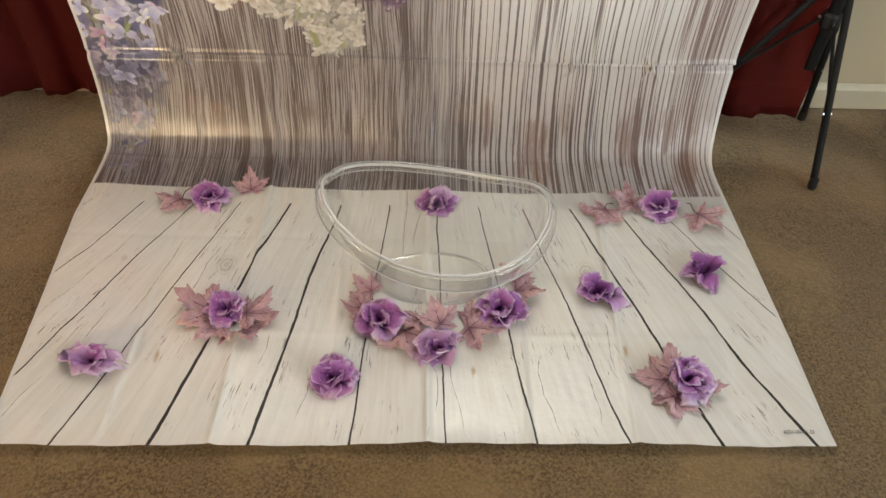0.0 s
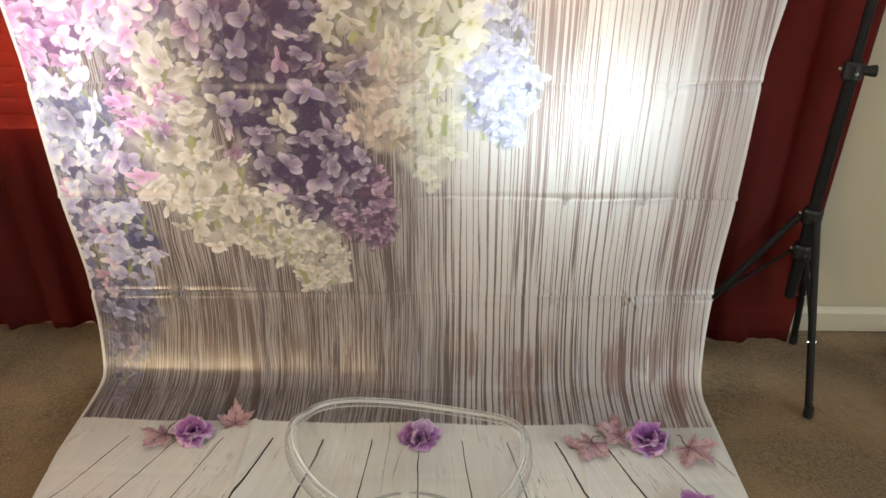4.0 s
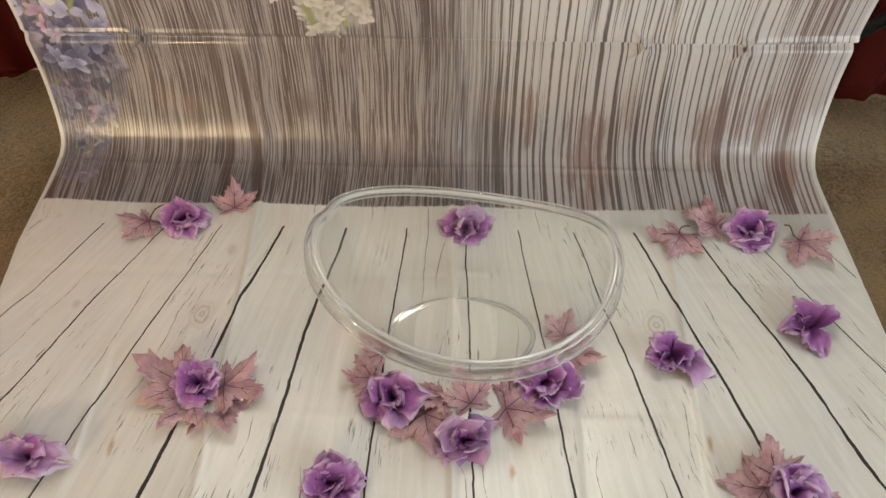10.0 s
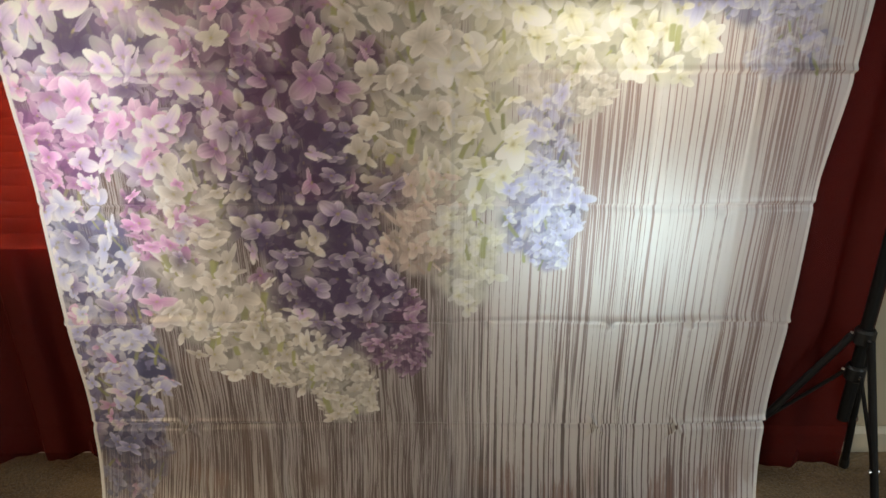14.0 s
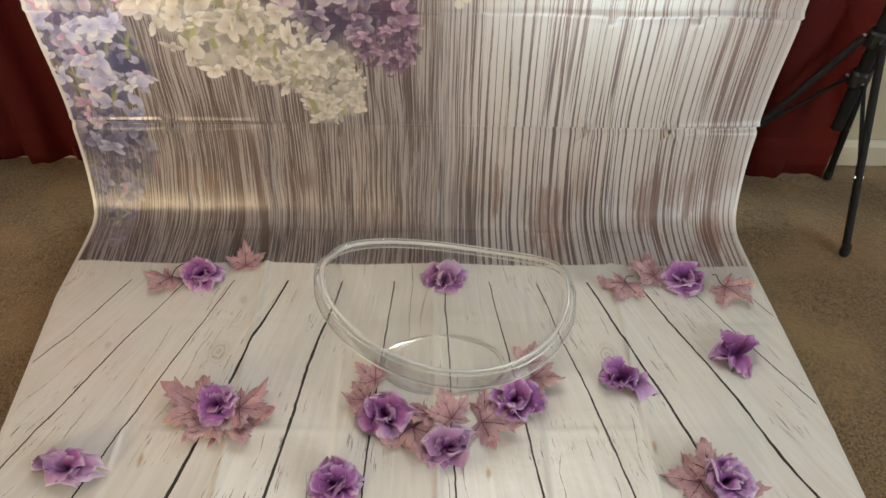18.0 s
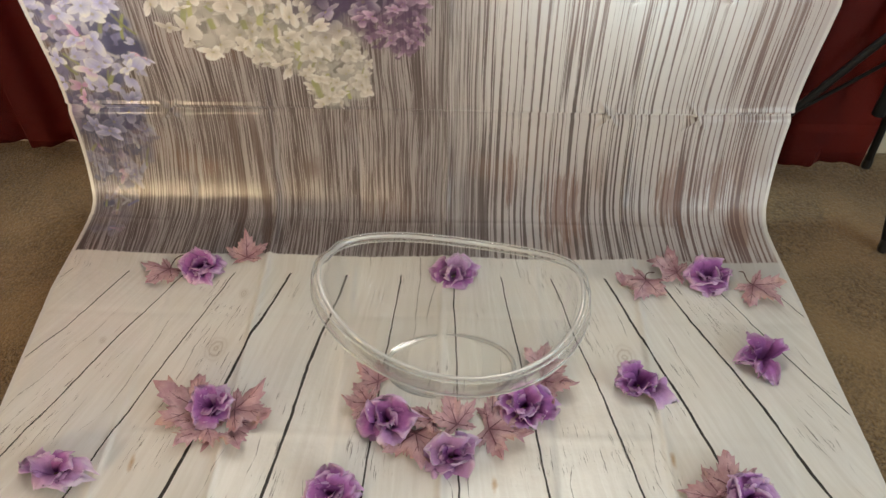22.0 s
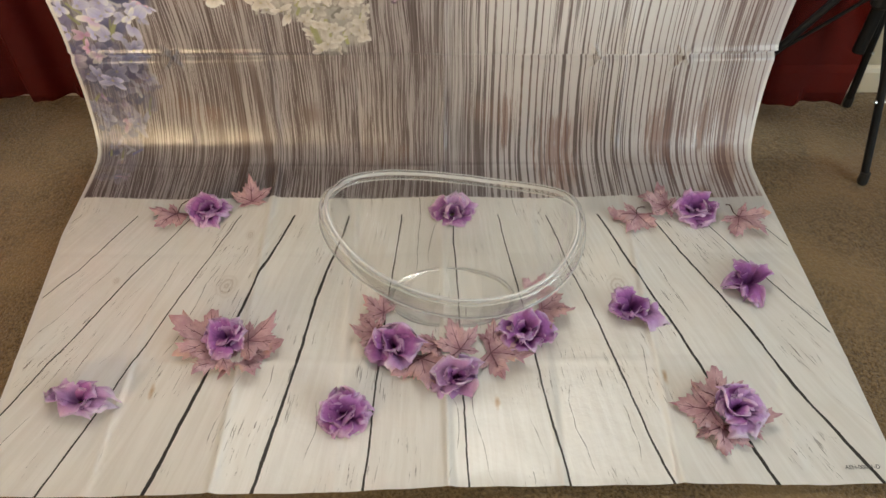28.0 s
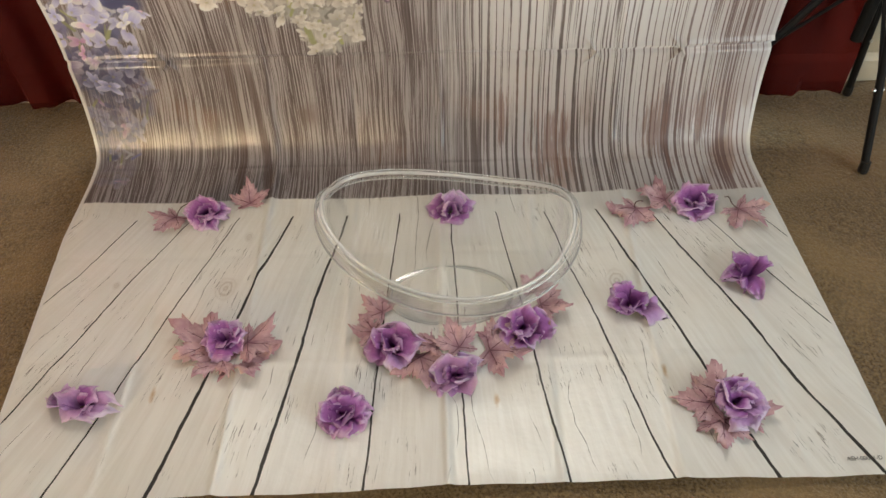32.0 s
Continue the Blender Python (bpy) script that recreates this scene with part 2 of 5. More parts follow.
    thread = n.math("ADD", n.math("MULTIPLY", thread, 0.84), n.math("MULTIPLY", clump, 0.22))
    thread = n.step(thread, 0.505, 0.555)
    wood = n.math("ADD", n.math("MULTIPLY", thread, fuzz), n.math("MULTIPLY", open_, n.math("SUBTRACT", 1.0, fuzz)))
    right = n.step(u, 0.30, 0.62)
    dark = n.mix(right, (0.088, 0.056, 0.053), (0.165, 0.092, 0.085))
    dark = n.mix(n.math("MULTIPLY", n.step(s, 1.0, 1.45), n.step(u, -0.05, 0.15)), dark, (0.30, 0.205, 0.20))
    rust = n.step(n.noise(n.xyz(n.math("MULTIPLY", u, 1.0), n.math("MULTIPLY", s, 1.6), 2.0), 4.0, 2.0), 0.55, 0.72)
    dark = n.mix(n.math("MULTIPLY", rust, 0.5), dark, (0.24, 0.125, 0.075))
    low = n.math("SUBTRACT", 1.0, n.step(s, 0.80, 1.02))
    pale = n.mix(n.noise(n.xyz(n.math("MULTIPLY", bu, 9.0), s, 5.0), 1.0, 3.0), (0.52, 0.475, 0.47), (0.74, 0.71, 0.71))
    pale = n.mix(n.math("MULTIPLY", fuzz, 0.70), pale, (0.315, 0.281, 0.283))
    stain = n.noise(n.xyz(n.math("MULTIPLY", u, 14.0), n.math("MULTIPLY", s, 5.0), 11.0), 1.0, 3.0)
    stain = n.math("MULTIPLY", n.step(stain, 0.52, 0.66), n.math("MULTIPLY", low, n.step(u, 0.12, 0.24)))
    pale = n.mix(n.math("MULTIPLY", stain, 0.75), pale, (0.34, 0.20, 0.14))
    grey_ = n.math("MULTIPLY", low, n.math("SUBTRACT", 1.0, n.step(u, 0.30, 0.60)))
    pale = n.mix(n.math("MULTIPLY", grey_, 0.45), pale, (0.36, 0.325, 0.33))
    upper = n.mix(n.math("MULTIPLY", wood, n.span(fine, 0.35, 0.65, 0.98, 0.62)), dark, pale)
    upper = n.mix(n.math("SUBTRACT", 1.0, wood), pale, n.mix(n.span(fine, 0.35, 0.65, 0.0, 0.22), dark, pale))
    vein = n.noise(n.xyz(n.math("MULTIPLY", bf, 17.0), n.math("MULTIPLY", s, 0.5), 6.0), 1.0, 3.0, 0.55)
    vein = n.math("FRACT", n.math("MULTIPLY", vein, 17.0))
    vein = n.math("MULTIPLY", n.math("SUBTRACT", 1.0, n.step(vein, 0.08, 0.20)), n.math("MULTIPLY", fuzz, 0.6))
    upper = n.mix(vein, upper, n.mix(0.25, dark, pale))
    # two dark bands in the grain
    for kx, ks, lean, hw in ((-0.492, 0.86, 0.03, 0.0080), (-0.440, 0.84, 0.08, 0.0100)):
        dx = n.math("SUBTRACT", n.math("ADD", bf, n.math("MULTIPLY", n.math("SUBTRACT", s, ks), lean)), kx)
        d = n.math("ADD", n.math("DIVIDE", n.math("ABSOLUTE", dx), hw), n.math("MULTIPLY", n.math("SUBTRACT", n.noise(n.xyz(n.math("MULTIPLY", u, 260.0), n.math("MULTIPLY", s, 10.0), 7.0), 1.0, 3.0), 0.5), 1.6))
        m = n.math("MULTIPLY", n.math("SUBTRACT", 1.0, n.step(d, 0.6, 1.1)), n.math("SUBTRACT", 1.0, n.step(n.math("ABSOLUTE", n.math("SUBTRACT", s, ks)), 0.12, 0.24)))
        upper = n.mix(n.math("MULTIPLY", m, 0.75), upper, (0.115, 0.070, 0.062))
    # rusty patches low down
    for kx, ks, hw, hs in ((0.215, 0.80, 0.055, 0.10), (0.45, 0.83, 0.040, 0.10), (0.55, 0.86, 0.030, 0.08), (0.10, 0.86, 0.020, 0.07)):
        dx = n.math("DIVIDE", n.math("SUBTRACT", u, kx), hw)
        ds = n.math("DIVIDE", n.math("SUBTRACT", s, ks), hs)
        d = n.math("SQRT", n.math("ADD", n.math("MULTIPLY", dx, dx), n.math("MULTIPLY", ds, ds)))
        d = n.math("ADD", d, n.math("MULTIPLY", n.math("SUBTRACT", n.noise(n.xyz(n.math("MULTIPLY", u, 170.0), n.math("MULTIPLY", s, 9.0), 3.0), 1.0, 4.0, 0.65), 0.5), 4.5))
        upper = n.mix(n.math("MULTIPLY", n.math("SUBTRACT", 1.0, n.step(d, 0.35, 0.95)), 0.62), upper, (0.23, 0.115, 0.085))
    # a knot in the wood
    dx = n.math("DIVIDE", n.math("SUBTRACT", u, -0.335), 0.030)
    ds = n.math("DIVIDE", n.math("SUBTRACT", s, 0.885), 0.034)
    d = n.math("ADD", n.math("SQRT", n.math("ADD", n.math("MULTIPLY", dx, dx), n.math("MULTIPLY", ds, ds))), n.math("MULTIPLY", n.noise(n.xyz(u, s), 45.0, 3.0), 0.8))
    upper = n.mix(n.math("MULTIPLY", n.math("SUBTRACT", 1.0, n.step(d, 0.55, 1.7)), 0.7), upper, (0.17, 0.12, 0.11))
    rag = n.math("MULTIPLY", n.math("SUBTRACT", n.noise(n.xyz(n.math("MULTIPLY", u, 120.0), 0.0), 1.0, 3.0), 0.5), 0.010)
    both = n.mix(n.step(n.math("ADD", s, rag), 0.655, 0.660), floor, upper)
    # --- lilac
    a = n.attr("print")
    both = n.mix(a["Alpha"], both, a["Color"])
    # --- white margin
    m = n.attr("margin")["Fac"]
    both = n.mix(n.step(m, 0.35, 0.65), both, (0.80, 0.78, 0.76))
    weave = n.noise(n.xyz(u, s), 420.0, 2.0)
    dents = n.noise(n.xyz(u, s, 2.0), 16.0, 4.0, 0.55)
    n.set(Base_Color=both, Roughness=n.math("ADD", n.span(dents, 0.3, 0.7, 0.28, 0.37), n.math("MULTIPLY", gap, 0.3)), Normal=n.bump(dents, 0.45, 0.006, n.bump(weave, 0.15, 0.0006)))
    n.bsdf.inputs["Specular IOR Level"].default_value = 0.75
    n.bsdf.inputs["Coat Weight"].default_value = 0.05
    n.bsdf.inputs["Coat Roughness"].default_value = 0.34
    # a little light comes through the cloth
    thin = n.t.nodes.new("ShaderNodeBsdfTranslucent")
    n.put(thin.inputs[0], both)
    mx = n.t.nodes.new("ShaderNodeMixShader")
    mx.inputs[0].default_value = 0.15
    n.t.links.new(n.bsdf.outputs[0], mx.inputs[1])
    n.t.links.new(thin.outputs[0], mx.inputs[2])
    n.t.links.new(mx.outputs[0], n.out.inputs[0])
    return n.m


def make_carpet():
    n = Nodes("tan_carpet")
    p = n.coord()
    tuft = n.noise(p, 190.0, 3.0, 0.7)
    lump = n.noise(p, 38.0, 3.0, 0.6)
    walk_ = n.noise(p, 3.2, 3.0, 0.55, 0.5)
    c = n.mix(n.step(tuft, 0.32, 0.68), (0.088, 0.050, 0.020), (0.270, 0.180, 0.084))
    c = n.mix(n.math("MULTIPLY", n.step(walk_, 0.42, 0.66), 0.55), c, (0.325, 0.212, 0.098))
    c = n.mix(n.math("MULTIPLY", n.step(lump, 0.45, 0.7), 0.35), c, (0.20, 0.130, 0.068))
    n.set(Base_Color=c, Roughness=0.95, Normal=n.bump(tuft, 0.9, 0.006, n.bump(lump, 0.6, 0.008)))
    n.bsdf.inputs["Specular IOR Level"].default_value = 0.1
    n.bsdf.inputs["Sheen Weight"].default_value = 0.25
    return n.m


def make_petal(name, base, mid, edge):
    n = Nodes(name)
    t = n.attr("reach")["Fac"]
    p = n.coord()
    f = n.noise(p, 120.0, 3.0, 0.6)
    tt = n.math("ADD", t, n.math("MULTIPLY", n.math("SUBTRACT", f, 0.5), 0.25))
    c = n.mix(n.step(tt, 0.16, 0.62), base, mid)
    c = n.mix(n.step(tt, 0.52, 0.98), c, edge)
    oi = n.t.nodes.new("ShaderNodeObjectInfo").outputs["Random"]
    c = n.mix(n.math("MULTIPLY", oi, 0.35), c, mid)
    n.set(Base_Color=c, Roughness=0.75, Normal=n.bump(n.noise(p, 900.0, 2.0), 0.3, 0.0005))
    n.bsdf.inputs["Specular IOR Level"].default_value = 0.2
    thin = n.t.nodes.new("ShaderNodeBsdfTranslucent")
    n.put(thin.inputs[0], c)
    mx = n.t.nodes.new("ShaderNodeMixShader")
    mx.inputs[0].default_value = 0.30
    n.t.links.new(n.bsdf.outputs[0], mx.inputs[1])
    n.t.links.new(thin.outputs[0], mx.inputs[2])
    n.t.links.new(mx.outputs[0], n.out.inputs[0])
    return n.m


def make_leaf():
    n = Nodes("dusty_pink_leaf_cloth")
    p = n.coord()
    big = n.noise(p, 34.0, 4.0, 0.65)
    t = n.attr("reach")["Fac"]
    c = n.mix(n.step(big, 0.35, 0.65), (0.52, 0.285, 0.335), (0.79, 0.575, 0.61))
    c = n.mix(n.math("MULTIPLY", n.step(n.noise(p, 17.0, 2.0), 0.56, 0.72), n.math("MULTIPLY", t, 0.9)), c, (0.72, 0.46, 0.22))
    oi = n.t.nodes.new("ShaderNodeObjectInfo").outputs["Random"]
    c = n.mix(n.math("MULTIPLY", oi, 0.6), c, (0.64, 0.40, 0.43))
    c = n.mix(n.math("MULTIPLY", n.step(n.noise(p, 60.0, 4.0, 0.7), 0.5, 0.75), 0.34), c, (0.25, 0.10, 0.145))
    c = n.mix(n.math("MULTIPLY", n.math("SUBTRACT", 1.0, n.step(t, 0.0, 0.35)), 0.5), c, (0.20, 0.075, 0.12))
    n.set(Base_Color=c, Roughness=0.8, Normal=n.bump(n.noise(p, 700.0, 2.0), 0.3, 0.0005))
    n.bsdf.inputs["Specular IOR Level"].default_value = 0.2
    thin = n.t.nodes.new("ShaderNodeBsdfTranslucent")
    n.put(thin.inputs[0], c)
    mx = n.t.nodes.new("ShaderNodeMixShader")
    mx.inputs[0].default_value = 0.22
    n.t.links.new(n.bsdf.outputs[0], mx.inputs[1])
    n.t.links.new(thin.outputs[0], mx.inputs[2])
    n.t.links.new(mx.outputs[0], n.out.inputs[0])
    return n.m


def make_clear(name, tint, gain, floor=0.045, power=4.0, rough=0.04, glare_white=0.0):
    """Clear plastic in a thin wall: straight through, with gloss that grows at a slant."""
    n = Nodes(name)
    n.t.nodes.remove(n.bsdf)
    lw = n.t.nodes.new("ShaderNodeLayerWeight")
    lw.inputs[0].default_value = 0.5
    f = n.math("ADD", floor, n.math("MULTIPLY", n.math("POWER", lw.outputs["Facing"], power), gain))
    clear = n.t.nodes.new("ShaderNodeBsdfTransparent")
    clear.inputs[0].default_value = (*tint, 1)
    gloss = n.t.nodes.new("ShaderNodeBsdfGlossy")
    gloss.inputs["Roughness"].default_value = rough
    mx = n.t.nodes.new("ShaderNodeMixShader")
    n.put(mx.inputs[0], f)
    n.t.links.new(clear.outputs[0], mx.inputs[1])
    n.t.links.new(gloss.outputs[0], mx.inputs[2])
    # diffuse white mixed in, a painted stand-in for bright glare
    if glare_white:
        soft, thin, both, m2 = (n.t.nodes.new("ShaderNode" + k) for k in ("BsdfDiffuse", "BsdfTranslucent", "MixShader", "MixShader"))
        soft.inputs[0].default_value = thin.inputs[0].default_value = (0.92, 0.92, 0.91, 1)
        n.t.links.new(soft.outputs[0], both.inputs[1])
        n.t.links.new(thin.outputs[0], both.inputs[2])
        m2.inputs[0].default_value = glare_white
        n.t.links.new(mx.outputs[0], m2.inputs[1])
        n.t.links.new(both.outputs[0], m2.inputs[2])
        mx = m2
    n.t.links.new(mx.outputs[0], n.out.inputs[0])
    return n.m


def make_sheer(name, colour, through_):
    """A woven red curtain that lets light through."""
    n = Nodes(name)
    p = n.coord()
    x, y, z = n.split(p)
    weave = n.noise(n.xyz(n.math("MULTIPLY", x, 700.0), 0.0, n.math("MULTIPLY", z, 260.0)), 1.0, 2.0)
    c = n.mix(weave, tuple(v * 0.9 for v in colour), colour)
    n.set(Base_Color=c, Roughness=0.85)
    n.bsdf.inputs["Specular IOR Level"].default_value = 0.15
    thin = n.t.nodes.new("ShaderNodeBsdfTranslucent")
    thin.inputs[0].default_value = (0.30, 0.026, 0.022, 1)
    mx = n.t.nodes.new("ShaderNodeMixShader")
    mx.inputs[0].default_value = 0.16
    n.t.links.new(n.bsdf.outputs[0], mx.inputs[1])
    n.t.links.new(thin.outputs[0], mx.inputs[2])
    hole = n.t.nodes.new("ShaderNodeBsdfTransparent")
    hole.inputs[0].default_value = (1.0, 0.32, 0.26, 1)
    m2 = n.t.nodes.new("ShaderNodeMixShader")
    m2.inputs[0].default_value = through_ * 0.7
    n.t.links.new(mx.outputs[0], m2.inputs[1])
    n.t.links.new(hole.outputs[0], m2.inputs[2])
    n.t.links.new(m2.outputs[0], n.out.inputs[0])
    return n.m


def make_slat():
    n = Nodes("cream_blind_slat")
    n.set(Base_Color=(0.80, 0.74, 0.62), Roughness=0.5)
    thin = n.t.nodes.new("ShaderNodeBsdfTranslucent")
    thin.inputs[0].default_value = (0.85, 0.76, 0.58, 1)
    mx = n.t.nodes.new("ShaderNodeMixShader")
    mx.inputs[0].default_value = 0.5
    n.t.links.new(n.bsdf.outputs[0], mx.inputs[1])
    n.t.links.new(thin.outputs[0], mx.inputs[2])
    n.t.links.new(mx.outputs[0], n.out.inputs[0])
    return n.m


PRINT = make_print()
CARPET = make_carpet()
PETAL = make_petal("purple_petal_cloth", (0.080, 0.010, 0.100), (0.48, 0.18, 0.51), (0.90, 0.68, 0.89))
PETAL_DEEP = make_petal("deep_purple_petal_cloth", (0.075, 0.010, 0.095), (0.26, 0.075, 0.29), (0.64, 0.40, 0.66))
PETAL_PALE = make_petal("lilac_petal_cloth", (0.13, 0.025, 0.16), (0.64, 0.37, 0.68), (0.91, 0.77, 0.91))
LEAF = make_leaf()
VEIN = plain("leaf_vein", (0.22, 0.09, 0.12), 0.7)
STEM = plain("wire_stem", (0.10, 0.045, 0.04), 0.6)
CLEAR = make_clear("clear_plastic", (0.988, 0.988, 0.985), 0.45, 0.006, rough=0.05, glare_white=0.012)
CLEAR_BASE = make_clear("clear_plastic_base", (0.98, 0.98, 0.975), 0.45, 0.07, rough=0.10, glare_white=0.05)
# rim and edges carry part of their highlights as white colour
CLEAR_RIM = make_clear("clear_plastic_rim", (0.97, 0.97, 0.965), 1.0, 0.45, 2.0, 0.20, 0.55)
CLEAR_EDGE = make_clear("clear_plastic_edge", (0.98, 0.98, 0.975), 0.85, 0.12, 2.2, 0.14, 0.46)
CLEAR_SKIRT = make_clear("clear_plastic_skirt", (0.985, 0.985, 0.98), 0.80, 0.05, 2.6, 0.10, 0.04)
CLOTH_RED = make_sheer("sheer_red_cloth", (0.088, 0.016, 0.0145), 0.44)
WALL = plain("beige_wall_paint", (0.50, 0.43, 0.305), 0.85, vary=0.05, scale=6.0, bump=0.0006)
WHITE = plain("white_trim_paint", (0.74, 0.70, 0.62), 0.45, vary=0.04)
CEIL = plain("ceiling_paint", (0.78, 0.76, 0.72), 0.9, vary=0.03, bump=0.001)
SLAT = make_slat()
BLACK = plain("black_powder_coat", (0.008, 0.008, 0.008), 0.5, vary=0.2)
BLACK.node_tree.nodes["Principled BSDF"].inputs["Specular IOR Level"].default_value = 0.2
PLASTIC = plain("black_plastic", (0.008, 0.008, 0.008), 0.45, vary=0.2)
STEEL = plain("bright_steel", (0.62, 0.61, 0.60), 0.28, 1.0)
INK = plain("black_ink", (0.05, 0.045, 0.045), 0.5)
GLASS = make_clear("window_glass", (0.97, 0.98, 0.98), 0.9)


# ---------------------------------------------------------------- builders
def thing(name, at=(0, 0, 0), label="", category="", group="", kind=""):
    ob = new(name)
    ob.location = at
    return tagged(ob, label, category, group, kind)


def part(name, bm, material, parent=None, label="", smooth=False):
    me = bpy.data.meshes.new(name)
    bm.normal_update()
    bm.to_mesh(me)
    bm.free()
    me.materials.append(material)
    if smooth:
        for f in me.polygons:
            f.use_smooth = True
    ob = new(name, me)
    if parent is not None:
        ob.parent = parent
    return tagged(ob, label)


def box(bm, lo, hi, bevel=0.0):
    v = [bm.verts.new((x, y, z)) for x in (lo[0], hi[0]) for y in (lo[1], hi[1]) for z in (lo[2], hi[2])]
    fs = [bm.faces.new([v[i] for i in q]) for q in ((0, 1, 3, 2), (4, 6, 7, 5), (0, 4, 5, 1), (2, 3, 7, 6), (0, 2, 6, 4), (1, 5, 7, 3))]
    if bevel:
        es = list({e for f in fs for e in f.edges})
        bmesh.ops.bevel(bm, geom=es, offset=bevel, segments=2, affect="EDGES", profile=0.6)
    return bm


def tube(bm, pts, radius, sides=10, cap=True):
    """A round bar along points; radius: one or one a point."""
    pts = [Vector(p) for p in pts]
    rad = radius if isinstance(radius, (list, tuple)) else [radius] * len(pts)
    rings, up = [], None
    for i, p in enumerate(pts):
        d = (pts[min(i + 1, len(pts) - 1)] - pts[max(i - 1, 0)]).normalized()
        if up is None:
            up = d.orthogonal().normalized()
        up = (up - d * up.dot(d)).normalized()
        side = d.cross(up)
        rings.append([bm.verts.new(p + rad[i] * (math.cos(a) * up + math.sin(a) * side)) for a in (2 * math.pi * k / sides for k in range(sides))])
    for a, b in zip(rings, rings[1:]):
        for k in range(sides):
            bm.faces.new((a[k], a[(k + 1) % sides], b[(k + 1) % sides], b[k]))
    if cap:
        bm.faces.new(rings[0][::-1])
        bm.faces.new(rings[-1])
    return bm


def lathe(bm, profile, sides=24, at=(0, 0, 0)):
    rings = [[bm.verts.new((at[0] + r * math.cos(a), at[1] + r * math.sin(a), at[2] + z)) for a in (2 * math.pi * k / sides for k in range(sides))] for r, z in profile]
    for a, b in zip(rings, rings[1:]):
        for k in range(sides):
            bm.faces.new((a[k], a[(k + 1) % sides], b[(k + 1) % sides], b[k]))
    bm.faces.new(rings[0][::-1])
    bm.faces.new(rings[-1])
    return bm


# ---------------------------------------------------------------- the room
WALL_Y, CEIL_Z = 1.065, 2.44
X0, X1, Y0 = -3.4, 2.3, -3.1
WIN = ((-1.38, -0.38), (-0.14, 0.72))
SILL, HEAD = 0.59, 2.08

bm = bmesh.new()
bmesh.ops.create_grid(bm, x_segments=120, y_segments=120, size=1.0)
for v in bm.verts:
    v.co.x = X0 - 0.1 + (v.co.x + 1) / 2 * (X1 - X0 + 0.2)
    v.co.y = Y0 - 0.1 + (v.co.y + 1) / 2 * (WALL_Y - Y0 + 0.2)
    v.co.z = 0.004 * noise.noise(Vector((v.co.x * 6, v.co.y * 6, 0))) - 0.004
tagged(part("floor", bm, CARPET, smooth=True), "worn tan cut-pile carpet, trodden in patches", "carpet", kind="structure")


def wall(name, boxes, label, material=WALL):
    b = bmesh.new()
    for lo, hi in boxes:
        box(b, lo, hi)
    return tagged(part(name, b, material), label, "wall", kind="structure")


B = WALL_Y + 0.14
wall("wall_north", [((X0, WALL_Y, 0), (X1, B, SILL)), ((X0, WALL_Y, HEAD), (X1, B, CEIL_Z)), ((X0, WALL_Y, SILL), (WIN[0][0], B, HEAD)),
                    ((WIN[0][1], WALL_Y, SILL), (WIN[1][0], B, HEAD)), ((WIN[1][1], WALL_Y, SILL), (X1, B, HEAD))], "beige painted wall with two windows")
wall("wall_west", [((X0 - 0.12, Y0, 0), (X0, B, CEIL_Z))], "plain beige painted wall")
wall("wall_east", [((X1, Y0, 0), (X1 + 0.12, -2.0, CEIL_Z)), ((X1, -0.6, 0), (X1 + 0.12, B, CEIL_Z)), ((X1, -2.0, 2.12), (X1 + 0.12, -0.6, CEIL_Z))], "beige painted wall with an opening added for the side fill light")
wall("wall_south", [((X0, Y0 - 0.12, 0), (-3.15, Y0, CEIL_Z)), ((-2.55, Y0 - 0.12, 0), (-2.25, Y0, CEIL_Z)), ((-3.15, Y0 - 0.12, 0), (-2.55, Y0, 0.62)), ((-3.15, Y0 - 0.12, 2.0), (-2.55, Y0, CEIL_Z)), ((-1.65, Y0 - 0.12, 0), (X1, Y0, CEIL_Z)), ((-2.25, Y0 - 0.12, 0), (-1.65, Y0, 1.24)), ((-2.25, Y0 - 0.12, 2.0), (-1.65, Y0, CEIL_Z))], "beige painted wall with two narrow openings added for fill lights")
bm = bmesh.new()
box(bm, (X0, Y0, CEIL_Z), (X1, B, CEIL_Z + 0.1))
tagged(part("ceiling", bm, CEIL), "white painted ceiling", "ceiling", kind="structure")

bm = bmesh.new()
prof = ((0.0, 0.0), (0.013, 0.0), (0.013, 0.058), (0.008, 0.068), (0.003, 0.074), (0.0, 0.074))
ring = [[bm.verts.new((x, WALL_Y - 0.002 - d, z)) for d, z in prof] for x in (X0 + 0.002, X1 - 0.002)]
for k in range(len(prof)):
    q = (k + 1) % len(prof)
    bm.faces.new((ring[0][k], ring[0][q], ring[1][q], ring[1][k]))
bm.faces.new(ring[0][::-1])
bm.faces.new(ring[1])
tagged(part("baseboard", bm, plain("cream_trim_paint", (0.56, 0.50, 0.38), 0.5, vary=0.05)), "low cream painted baseboard", "baseboard", kind="structure")

